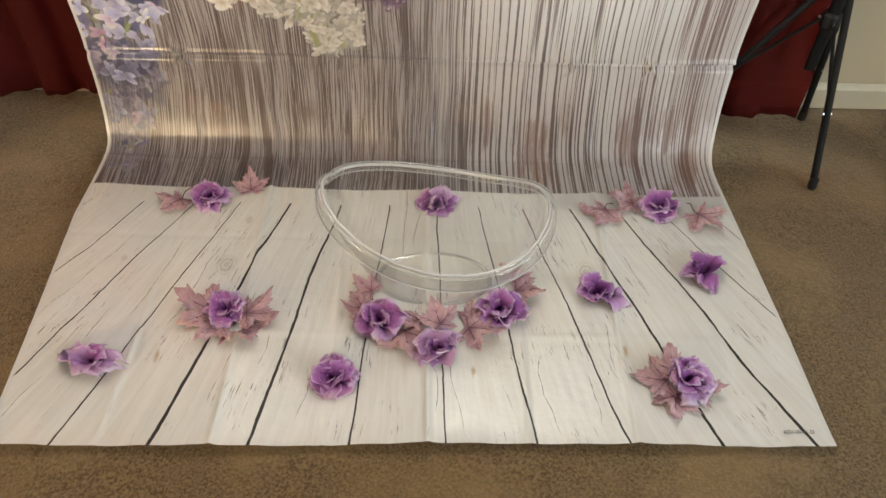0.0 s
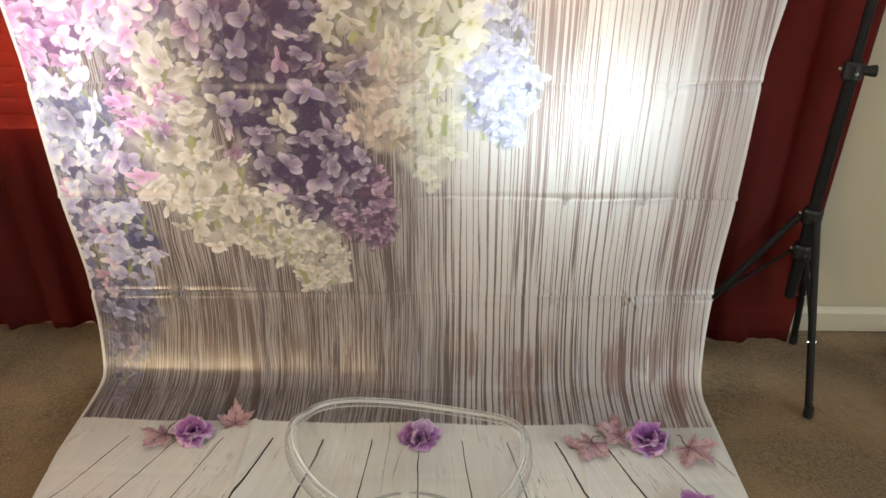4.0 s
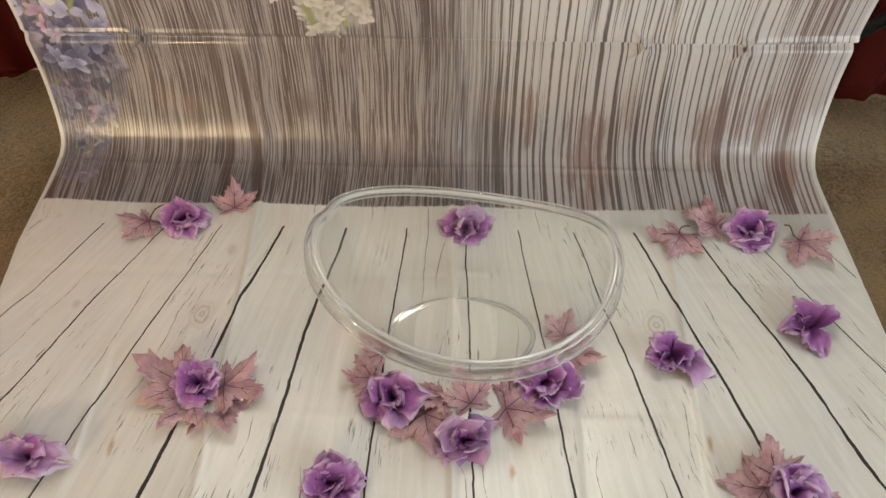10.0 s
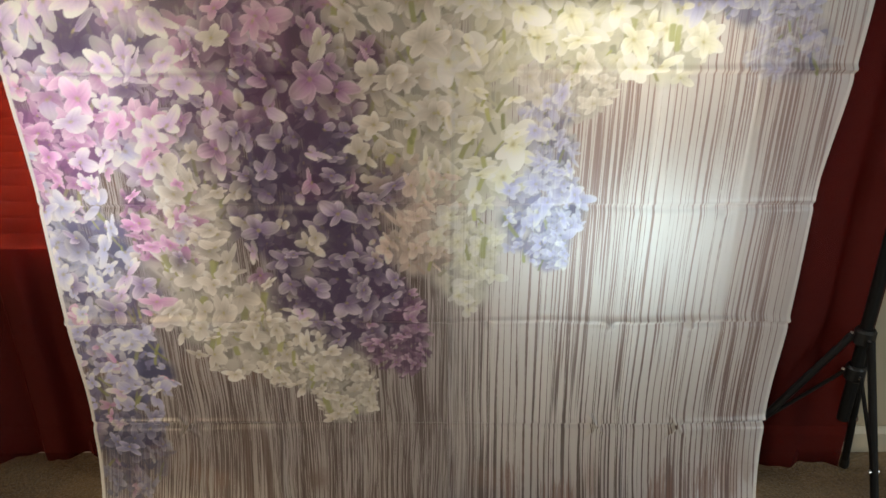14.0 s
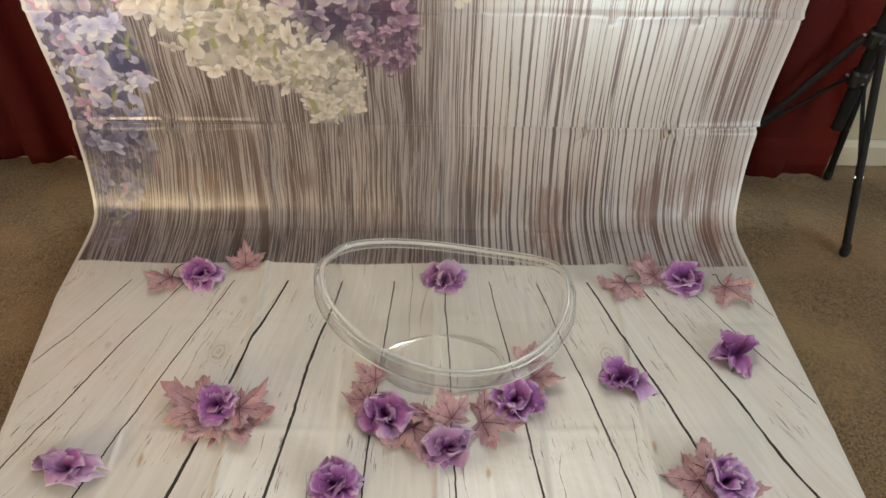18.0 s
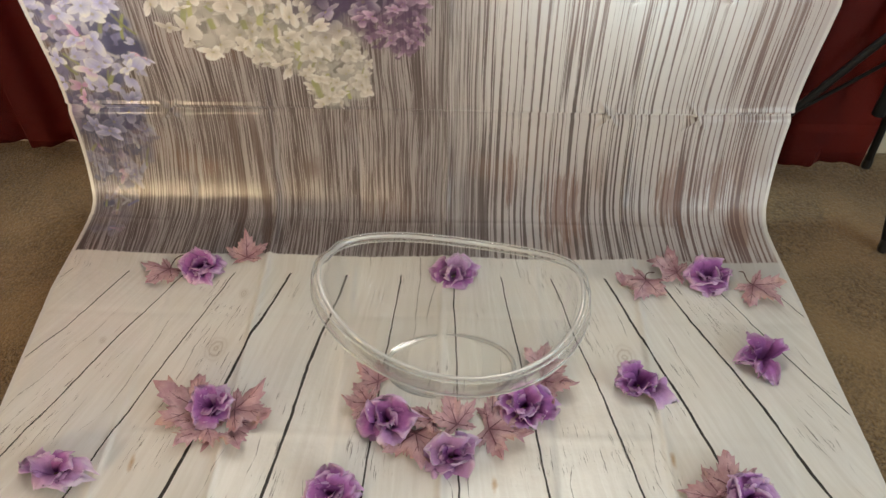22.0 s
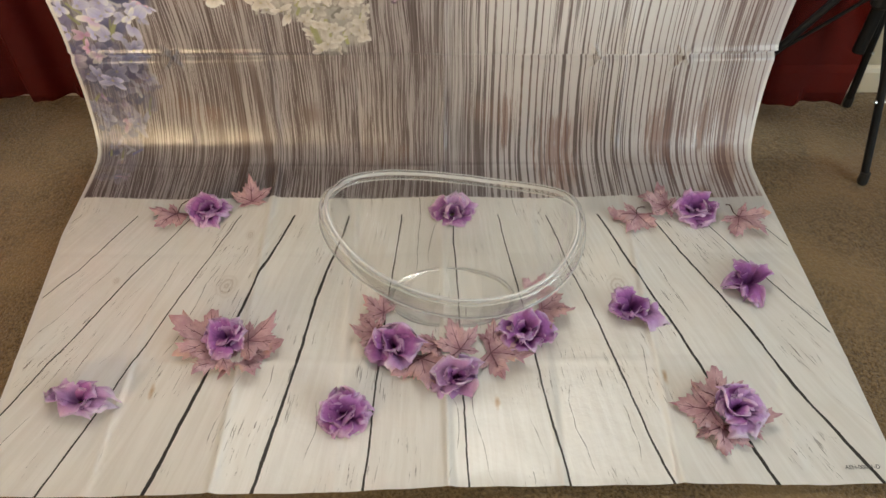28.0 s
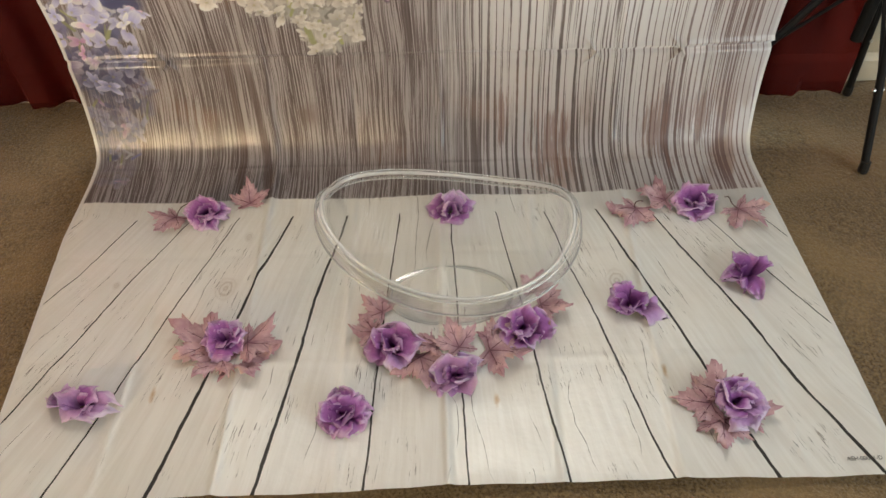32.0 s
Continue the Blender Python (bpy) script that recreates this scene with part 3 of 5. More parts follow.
for i, (a, b_) in enumerate(WIN):
    w = thing("window_%d" % (i + 1), ((a + b_) / 2, WALL_Y, SILL), "white framed window with closed cream blinds", "window", kind="structure")
    h, wd = HEAD - SILL, (b_ - a) / 2
    fr = bmesh.new()
    for lo, hi in (((-wd + 0.002, 0.075, 0.002), (-wd + 0.045, 0.12, h - 0.002)), ((wd - 0.045, 0.075, 0.002), (wd - 0.002, 0.12, h - 0.002)),
                   ((-wd + 0.045, 0.075, 0.002), (wd - 0.045, 0.12, 0.045)), ((-wd + 0.045, 0.075, h - 0.045), (wd - 0.045, 0.12, h - 0.002)),
                   ((-wd + 0.045, 0.085, h / 2 - 0.02), (wd - 0.045, 0.115, h / 2 + 0.02))):
        box(fr, lo, hi)
    part("window_frame", fr, WHITE, w)
    for z0, z1 in ((0.045, h / 2 - 0.02), (h / 2 + 0.02, h - 0.045)):
        g = bmesh.new()
        box(g, (-wd + 0.045, 0.098, z0), (wd - 0.045, 0.102, z1))
        pane = part("pane", g, GLASS, w)
        pane.visible_shadow = False
    sl = bmesh.new()
    box(sl, (-wd - 0.03, -0.022, -0.024), (wd + 0.03, 0.074, -0.001), 0.004)
    part("window_sill", sl, WHITE, w)
    slat = None
    for k in range(36):
        z = 0.03 + k * 0.0395
        if slat is None:
            g = bmesh.new()
            rows = []
            for e in range(5):
                q = (e - 2) / 2
                ang = radians(66)
                yy, zz = q * 0.0198 * math.cos(ang), q * 0.0198 * math.sin(ang)
                bow = 0.0022 * (1 - q * q)
                rows.append([g.verts.new((x, 0.045 + yy - bow * math.sin(ang) + t_, zz + bow * math.cos(ang))) for t_ in (0.0, 0.0022) for x in (-wd + 0.008, wd - 0.008)])
            for r0, r1 in zip(rows, rows[1:]):
                g.faces.new((r0[0], r0[1], r1[1], r1[0]))
                g.faces.new((r0[3], r0[2], r1[2], r1[3]))
                g.faces.new((r0[2], r0[0], r1[0], r1[2]))
                g.faces.new((r0[1], r0[3], r1[3], r1[1]))
            g.faces.new((rows[0][0], rows[0][2], rows[0][3], rows[0][1]))
            g.faces.new((rows[-1][1], rows[-1][3], rows[-1][2], rows[-1][0]))
            slat = part("slat", g, SLAT, w, smooth=True)
            slat.location = (0, 0, z)
        else:
            o = slat.copy()
            scene.collection.objects.link(o)
            o.location = (0, 0, z)

# an invented patio door for the side fill, out of sight behind the camera
pd = thing("added_door", (X1, -1.30, 0), "white framed glass door, added unseen around the side fill light", "patio door", kind="structure")
pd.rotation_euler = (0, 0, radians(90))
fr = bmesh.new()
for lo, hi in (((-0.70, -0.10, 0), (-0.63, -0.04, 2.12)), ((0.63, -0.10, 0), (0.70, -0.04, 2.12)), ((-0.63, -0.10, 2.05), (0.63, -0.04, 2.12)), ((-0.03, -0.10, 0), (0.03, -0.04, 2.05))):
    box(fr, lo, hi)
part("door_frame", fr, WHITE, pd)
for x in (-0.33, 0.33):
    g = bmesh.new()
    box(g, (x - 0.30, -0.075, 0.0), (x + 0.30, -0.069, 2.05))
    part("pane", g, GLASS, pd).visible_shadow = False

# two invented windows in the far wall that hold the fills, out of sight too
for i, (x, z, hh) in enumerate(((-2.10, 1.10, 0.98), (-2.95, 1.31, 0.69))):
    sw = thing("window_%d" % (i + 3), (x, Y0, z), "tall narrow white framed window, added unseen around a fill light", "window", kind="structure")
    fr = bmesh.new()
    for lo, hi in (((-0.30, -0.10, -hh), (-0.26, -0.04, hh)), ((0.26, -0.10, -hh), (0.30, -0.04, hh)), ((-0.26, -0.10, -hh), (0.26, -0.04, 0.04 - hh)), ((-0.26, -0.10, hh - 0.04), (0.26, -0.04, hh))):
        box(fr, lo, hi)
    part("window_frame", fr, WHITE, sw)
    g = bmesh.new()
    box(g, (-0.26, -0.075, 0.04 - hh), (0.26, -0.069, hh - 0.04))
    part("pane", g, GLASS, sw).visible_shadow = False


def curtain(x0, x1, y, z0, z1, folds, depth, seed, spread=0.0):
    rnd = random.Random(seed)
    ph = [rnd.uniform(0, 6.28) for _ in range(4)]
    g = bmesh.new()
    nx, nz = max(24, int((x1 - x0) / 0.008)), 44
    grid = []
    for j in range(nz + 1):
        t = j / nz
        z = z0 + (z1 - z0) * t
        row = []
        for i in range(nx + 1):
            q = i / nx
            w = 1 + spread * (1 - t)
            x = (x0 + x1) / 2 + (q - 0.5) * (x1 - x0) * w
            f = math.sin(q * folds * 6.283 + ph[0] + 0.5 * math.sin(t * 2 + ph[1]))
            f += 0.35 * math.sin(q * folds * 15.1 + ph[2] + t * 1.3)
            yy = y + depth * f * (0.55 + 0.45 * (1 - t)) + 0.006 * math.sin(t * 7 + q * 5 + ph[3])
            hem = 0.004 * math.sin(q * folds * 6.283 + ph[3]) if j == 0 else 0.0
            row.append(g.verts.new((x, yy, z + hem)))
        grid.append(row)
    for a, b in zip(grid, grid[1:]):
        for k in range(nx):
            g.faces.new((a[k], a[k + 1], b[k + 1], b[k]))
    ob = part("curtain", g, CLOTH_RED, smooth=True)
    so = ob.modifiers.new("thickness", "SOLIDIFY")
    so.thickness = 0.0012
    return tagged(ob, "sheer dark red curtain hanging in loose folds to the carpet", "curtain", group="curtains at the windows")


curtain(-1.62, -0.845, 1.005, 0.020, 2.20, 6, 0.020, 3, 0.04)
curtain(-0.625, -0.20, 1.010, 0.016, 2.20, 4, 0.014, 4)
curtain(-0.15, 0.12, 1.010, 0.018, 2.20, 3, 0.014, 5)
curtain(0.49, 0.955, 0.990, 0.014, 2.20, 3, 0.014, 6, -0.06)
rod = thing("curtain_rod", (0, 1.01, 2.22), "dark metal curtain rod on brackets", "curtain rod")
part("rod", tube(bmesh.new(), [(-1.7, 0, 0), (1.05, 0, 0)], 0.011, 12), BLACK, rod)
for x in (-1.66, -0.26, 1.0):
    part("bracket", tube(bmesh.new(), [(x, 0.012, 0), (x, 0.054, 0)], 0.007, 8), BLACK, rod)


# ---------------------------------------------------------------- the backdrop cloth
STEP = 0.0019
LIFT, BEND, R0, TH0, TH1 = 0.66, 0.755, 0.075, radians(10), radians(64)


def profile():
    """Place along the length of the cloth: y, z by s."""
    ds = 0.0005
    y = z = s = 0.0
    out = [(0.0, 0.0, 0.0)]
    arc = R0 * (TH1 - TH0)
    while z < 1.2370:
        if s < LIFT:
            th = 0.0
        elif s < BEND:
            th = TH0 * (s - LIFT) / (BEND - LIFT)
        elif s < BEND + arc:
            th = TH0 + (s - BEND) / R0
        else:
            th = TH1 + (radians(91) - TH1) * (1 - (1 - min(1.0, (s - BEND - arc) / 0.38)) ** 1.5)
        y += ds * math.cos(th)
        z += ds * math.sin(th)
        s += ds
        out.append((s, y, z))
    return np.array(out)


PROF = profile()
S_TOP = PROF[-1, 0]


def s_of_z(z):
    return float(np.interp(z, PROF[:, 2], PROF[:, 0]))


def edge_left(s):
    return np.interp(s, (0, 0.22, 0.55, 0.80, 1.0, 1.6, S_TOP - 0.12, S_TOP), (-0.790, -0.806, -0.831, -0.826, -0.842, -0.846, -0.848, -0.838))


def edge_right(s):
    return np.interp(s, (0, 0.25, 0.50, 0.75, 1.0, 1.6, S_TOP - 0.30, S_TOP - 0.10, S_TOP), (0.686, 0.682, 0.672, 0.661, 0.680, 0.688, 0.698, 0.708, 0.716))


# the joints between the printed boards: half width at the front, then x at each of five places along the cloth
JOINT_S = (0.0, 0.15, 0.30, 0.45, 0.61)
JOINTS = (
    (0.0012, -1.200, -1.100, -1.000, -0.910, -0.800), (0.0016, -1.070, -0.965, -0.862, -0.764, -0.687),
    (0.0018, -0.862, -0.781, -0.713, -0.651, -0.571), (0.0017, -0.680, -0.627, -0.575, -0.523, -0.465),
    (0.0033, -0.512, -0.473, -0.433, -0.400, -0.352), (0.0033, -0.341, -0.317, -0.295, -0.270, -0.240),
    (0.0019, -0.166, -0.162, -0.150, -0.138, -0.129), (0.0017, 0.000, -0.006, -0.010, -0.016, -0.018),
    (0.0019, 0.158, 0.138, 0.120, 0.096, 0.075), (0.0019, 0.322, 0.286, 0.255, 0.215, 0.177),
    (0.0031, 0.487, 0.440, 0.390, 0.338, 0.285), (0.0034, 0.654, 0.586, 0.532, 0.464, 0.395),
    (0.0017, 0.830, 0.750, 0.667, 0.584, 0.497), (0.0013, 1.000, 0.900, 0.800, 0.700, 0.605),
)


def boards(X, S):
    """Number of the board at each place, its width, and the half width of the nearest joint."""
    tab = np.array(JOINTS)
    count, width, gap = np.zeros_like(X), np.ones_like(X), np.zeros_like(X)
    for j in range(len(X)):
        s = min(S[j, 0], 0.66)
        at = np.array([np.interp(s, JOINT_S, row[1:]) for row in tab])
        at += 0.0045 * np.array([noise.noise(Vector((i * 3.1, s * 7.0, 0.5))) for i in range(len(at))])
        at = np.concatenate([[at[0] - 0.12], at, [at[-1] + 0.12]])
        count[j] = np.interp(X[j], at, np.arange(len(at)))
        lo = np.clip(np.floor(count[j]).astype(int), 0, len(at) - 2)
        width[j] = (at[1:] - at[:-1])[lo]
        half = np.concatenate([[0.001], tab[:, 0], [0.001]])
        gap[j] = half[np.round(count[j]).astype(int)] * np.interp(s, (0.0, 0.61), (1.0, 0.62))
    return count, width, gap


def ridge(d, w):
    return np.exp(-(d / w) ** 2)


def waves(x, s, kx, ks, seed, n=5):
    r = np.random.RandomState(seed)
    v = 0
    for _ in range(n):
        a, b, p, m = r.uniform(0.4, 1.4) * kx, r.uniform(-1.2, 1.2) * ks, r.uniform(0, 6.28), r.uniform(0.4, 1)
        v = v + m * np.sin(a * x + b * s + p)
    return v / n


def cloth():
    """The cloth as one fine grid, with fold creases and soft waves, and the lilac print in a colour attribute."""
    s_rows = np.concatenate([np.arange(0, 0.64, 0.006), np.arange(0.64, S_TOP, STEP), [S_TOP]])
    cols = int(1.53 / STEP)
    q = np.linspace(0, 1, cols)
    S = np.repeat(s_rows[:, None], cols, 1)
    XL, XR = edge_left(s_rows)[:, None], edge_right(s_rows)[:, None]
    X = XL + (XR - XL) * q[None, :]
    Y = np.interp(S, PROF[:, 0], PROF[:, 1])
    Z = np.interp(S, PROF[:, 0], PROF[:, 2])
    dy, dz = np.gradient(PROF[:, 1], PROF[:, 0]), np.gradient(PROF[:, 2], PROF[:, 0])
    NY, NZ = -np.interp(S, PROF[:, 0], dz), np.interp(S, PROF[:, 0], dy)
    up = np.clip((S - 0.66) / 0.2, 0, 1)
    up = up * up * (3 - 2 * up)
    flat = 1 - up
    H = np.zeros_like(X)
    U = X
    for k in range(8):
        c = -0.605 + 0.1905 * k
        tilt = 0.010 * np.sin(S * 2.3 + k)
        sign = 1.0 if k % 2 else -0.45
        H += flat * 0.0052 * (1.0 if k % 2 else 0.4) * ridge(U - c - tilt, 0.007) * (0.75 + 0.25 * np.sin(S * 9 + k * 2))
        H += up * 0.0034 * sign * ridge(U - c - tilt * 0.4, 0.006)
    saw = np.abs(((U + 0.605 - 0.008 * np.sin(S * 2.3)) / 0.381) % 1.0 - 0.5) * 2
    H += (flat * 0.0078 + up * 0.0016) * (1 - saw)
    for xc, hgt in ((-0.545, 0.009), (0.305, 0.011), (0.478, 0.010), (0.05, -0.006), (-0.20, 0.005)):
        H += 1.5 * hgt * ridge(U - xc, 0.010) * ridge(S - s_of_z(0.488), 0.010)
        H += 0.5 * hgt * ridge(U - xc - 0.03, 0.010) * ridge(S - s_of_z(0.745), 0.012)
    for xc, hgt in ((-0.622, 0.010), (0.297, 0.012), (0.478, 0.012)):
        a, b = U - xc, S - 1.020
        H += hgt * (ridge(a + 0.7 * b, 0.006) * ridge(b, 0.022) + ridge(a - 0.8 * b - 0.004, 0.005) * ridge(b + 0.008, 0.018))
    for k in range(8):
        c = 1.020 + 0.2625 * (k - 4)
        on = 0.5 + 0.5 * waves(U, S, 9.0, 0.0, 40 + k)
        H += (0.0060 * (0.30 + on) if c > 1.0 else 0.0050 * (0.30 + on) if c > 0.8 else 0.0014) * ridge(S - c - 0.004 * waves(U, S, 12, 0, 60 + k), 0.006) * (1 if k % 2 else -1)
        if c > 1.0:
            e = (S - c - 0.003 * waves(U, S, 14, 0, 160 + k)) / 0.0075
            H += (0.0085 if k == 4 else 0.0050) * (1 + 1.1 * np.clip((U - 0.02) / 0.1, 0, 1)) * (0.35 + on) * e * np.exp(-e * e)
        if c > 0.8:
            H += 0.0060 * np.tanh((S - c) / 0.02) * ridge(S - c, 0.10) * waves(U, S, 7.0, 0.0, 80 + k)
    H += up * (0.0105 * waves(U, S, 9.0, 2.0, 11) + 0.0030 * waves(U, S, 30.0, 9.0, 12))
    H += flat * (0.0018 * (1 + waves(U, S, 18.0, 11.0, 13)))
    roll = ridge(S - 0.86, 0.12)
    H += roll * 0.0035 * waves(U, S, 22.0, 0.0, 14)
    # slack at the free edges
    edge_d = np.minimum(U - XL, XR - U)
    H += up * 0.006 * np.exp(-edge_d / 0.05) * np.sin(S * 11.0)
    H += flat * 0.004 * np.exp(-S / 0.02) * (0.6 + 0.6 * np.sin(U * 33.0) ** 2)
    H *= 1 - ridge(S - S_TOP, 0.10)
    # the front hem lies a little askew
    Y -= np.interp(X, (-0.82, -0.34, -0.05, 0.2), (0.019, 0.015, 0.006, 0.002)) * np.clip(1 - S / 0.2, 0, 1)
    P = np.stack([X, Y + NY * H, Z + NZ * H + 0.005 * flat], -1)
    # the last rows wrap over the bar
    img, alpha = lilac(X, S)
    margin = np.clip(1 - np.minimum(edge_d, np.where(S < 0.64, edge_d, edge_d)) / 0.0155, 0, 1)
    rows = len(s_rows)
    idx = np.arange(rows * cols).reshape(rows, cols)
    quads = np.stack([idx[:-1, :-1], idx[:-1, 1:], idx[1:, 1:], idx[1:, :-1]], -1).reshape(-1, 4)
    me = bpy.data.meshes.new("print_sheet")
    me.vertices.add(rows * cols)
    me.vertices.foreach_set("co", P.reshape(-1).astype(np.float32))
    me.loops.add(quads.size)
    me.loops.foreach_set("vertex_index", quads.reshape(-1).astype(np.int32))
    me.polygons.add(len(quads))
    me.polygons.foreach_set("loop_start", np.arange(0, quads.size, 4, dtype=np.int32))
    me.update(calc_edges=True)
    me.polygons.foreach_set("use_smooth", np.ones(len(quads), dtype=bool))
    uv = me.uv_layers.new(name="metres")
    uv.data.foreach_set("uv", np.stack([X, S], -1).reshape(-1, 2)[quads.reshape(-1)].astype(np.float32).reshape(-1))
    ca = me.attributes.new("print", "FLOAT_COLOR", "POINT")
    ca.data.foreach_set("color", np.concatenate([img, alpha[..., None]], -1).reshape(-1).astype(np.float32))
    for nm, val in zip(("board", "board_width", "board_gap"), boards(X, S)):
        me.attributes.new(nm, "FLOAT", "POINT").data.foreach_set("value", val.reshape(-1).astype(np.float32))
    ma = me.attributes.new("margin", "FLOAT", "POINT")
    ma.data.foreach_set("value", margin.reshape(-1).astype(np.float32))
    me.materials.append(PRINT)
    me.update()
    return me


WHITE_L = ((0.86, 0.83, 0.89), (0.58, 0.44, 0.70), (0.88, 0.83, 0.90))
PINK = ((0.82, 0.64, 0.78), (0.58, 0.30, 0.56), (0.87, 0.76, 0.85))
MAGENTA = ((0.80, 0.58, 0.76), (0.48, 0.22, 0.48), (0.86, 0.73, 0.83))
VIOLET = ((0.68, 0.63, 0.74), (0.27, 0.20, 0.42), (0.80, 0.77, 0.84))
PURPLE = ((0.70, 0.56, 0.70), (0.36, 0.19, 0.40), (0.82, 0.73, 0.81))
CREAM = ((0.81, 0.79, 0.77), (0.52, 0.49, 0.45), (0.89, 0.875, 0.86))
LEMON = ((0.88, 0.875, 0.83), (0.75, 0.74, 0.60), (0.91, 0.91, 0.87))
ROSE = ((0.84, 0.76, 0.72), (0.60, 0.48, 0.45), (0.85, 0.78, 0.74))
BLUE = ((0.72, 0.73, 0.88), (0.42, 0.42, 0.70), (0.86, 0.86, 0.92))
SNOW = ((0.82, 0.83, 0.89), (0.48, 0.50, 0.72), (0.82, 0.82, 0.86))
INDIGO = ((0.56, 0.57, 0.80), (0.22, 0.23, 0.46), (0.76, 0.76, 0.85))
# clusters: centre x and z, half width, half height, palette, floret size, ground, strength
CLUSTERS = (
    (0.525, 1.159, 0.114, 0.06, BLUE, 0.030, (0.45, 0.44, 0.66), 0.85), (0.58, 1.06, 0.08, 0.054, BLUE, 0.028, (0.52, 0.50, 0.66), 0.55), (0.414, 1.184, 0.072, 0.055, BLUE, 0.032, (0.40, 0.40, 0.62), 0.9),
    (0.152, 0.9, 0.053, 0.098, BLUE, 0.026, (0.36, 0.36, 0.52), 0.8), (0.148, 0.744, 0.083, 0.117, BLUE, 0.028, (0.40, 0.38, 0.60), 0.85), (0.163, 0.664, 0.047, 0.051, BLUE, 0.02, (0.45, 0.42, 0.64), 0.8),
    (0.19, 0.996, 0.081, 0.054, CREAM, 0.030, (0.55, 0.50, 0.40), 0.8), (0.343, 1.098, 0.095, 0.102, LEMON, 0.034, (0.45, 0.46, 0.26), 0.95), (0.204, 1.129, 0.126, 0.117, LEMON, 0.038, (0.40, 0.42, 0.22), 1.0),
    (-0.001, 0.645, 0.068, 0.125, LEMON, 0.030, (0.52, 0.48, 0.36), 0.75), (-0.105, 0.72, 0.106, 0.136, ROSE, 0.032, (0.42, 0.34, 0.30), 0.85), (-0.003, 0.912, 0.116, 0.173, LEMON, 0.040, (0.48, 0.46, 0.28), 1.0),
    (-0.146, 0.923, 0.115, 0.144, CREAM, 0.036, (0.36, 0.30, 0.24), 1.0), (-0.005, 1.129, 0.126, 0.132, LEMON, 0.042, (0.42, 0.40, 0.24), 1.0), (-0.152, 1.129, 0.131, 0.143, CREAM, 0.042, (0.30, 0.26, 0.22), 1.0),
    (-0.46, 0.969, 0.098, 0.131, PURPLE, 0.034, (0.22, 0.13, 0.26), 1.0), (-0.542, 0.831, 0.09, 0.084, CREAM, 0.034, (0.40, 0.36, 0.30), 1.0), (-0.146, 0.469, 0.071, 0.124, PURPLE, 0.022, (0.24, 0.16, 0.28), 0.9), (-0.24, 0.537, 0.15, 0.121, VIOLET, 0.034, (0.12, 0.09, 0.16), 1.0), (-0.3, 0.744, 0.172, 0.21, VIOLET, 0.036, (0.10, 0.08, 0.15), 1.0),
    (-0.301, 1.001, 0.135, 0.123, PURPLE, 0.036, (0.14, 0.08, 0.17), 1.0), (-0.262, 0.316, 0.069, 0.086, CREAM, 0.026, (0.44, 0.40, 0.28), 0.9), (-0.326, 0.404, 0.142, 0.088, CREAM, 0.030, (0.28, 0.25, 0.18), 0.95),
    (-0.468, 0.483, 0.14, 0.128, CREAM, 0.034, (0.26, 0.24, 0.17), 1.0), (-0.569, 0.604, 0.113, 0.141, CREAM, 0.038, (0.40, 0.37, 0.28), 1.0), (-0.507, 0.794, 0.108, 0.105, CREAM, 0.036, (0.26, 0.22, 0.18), 1.0),
    (-0.775, 0.055, 0.055, 0.08, INDIGO, 0.026, (0.36, 0.35, 0.50), 0.4), (-0.745, 0.16, 0.080, 0.10, INDIGO, 0.030, (0.26, 0.26, 0.42), 0.65),
    (-0.788, 0.22, 0.116, 0.052, INDIGO, 0.032, (0.14, 0.15, 0.30), 0.95), (-0.75, 0.382, 0.118, 0.125, BLUE, 0.034, (0.18, 0.19, 0.36), 1.0), (-0.771, 0.53, 0.132, 0.108, SNOW, 0.036, (0.24, 0.25, 0.44), 1.0), (-0.778, 0.67, 0.111, 0.107, SNOW, 0.038, (0.24, 0.25, 0.42), 1.0),
    (-0.6, 0.732, 0.081, 0.105, MAGENTA, 0.028, (0.40, 0.26, 0.40), 1.0), (-0.799, 0.843, 0.095, 0.112, MAGENTA, 0.032, (0.30, 0.22, 0.38), 1.0), (-0.576, 0.912, 0.138, 0.139, WHITE_L, 0.036, (0.28, 0.20, 0.30), 1.0),
    (-0.74, 0.923, 0.165, 0.11, PINK, 0.038, (0.42, 0.22, 0.46), 1.0), (-0.385, 1.159, 0.146, 0.095, PINK, 0.038, (0.24, 0.16, 0.24), 1.0), (-0.519, 1.119, 0.157, 0.13, WHITE_L, 0.040, (0.36, 0.22, 0.42), 1.0), (-0.719, 1.119, 0.199, 0.156, WHITE_L, 0.044, (0.34, 0.22, 0.44), 1.0),
)


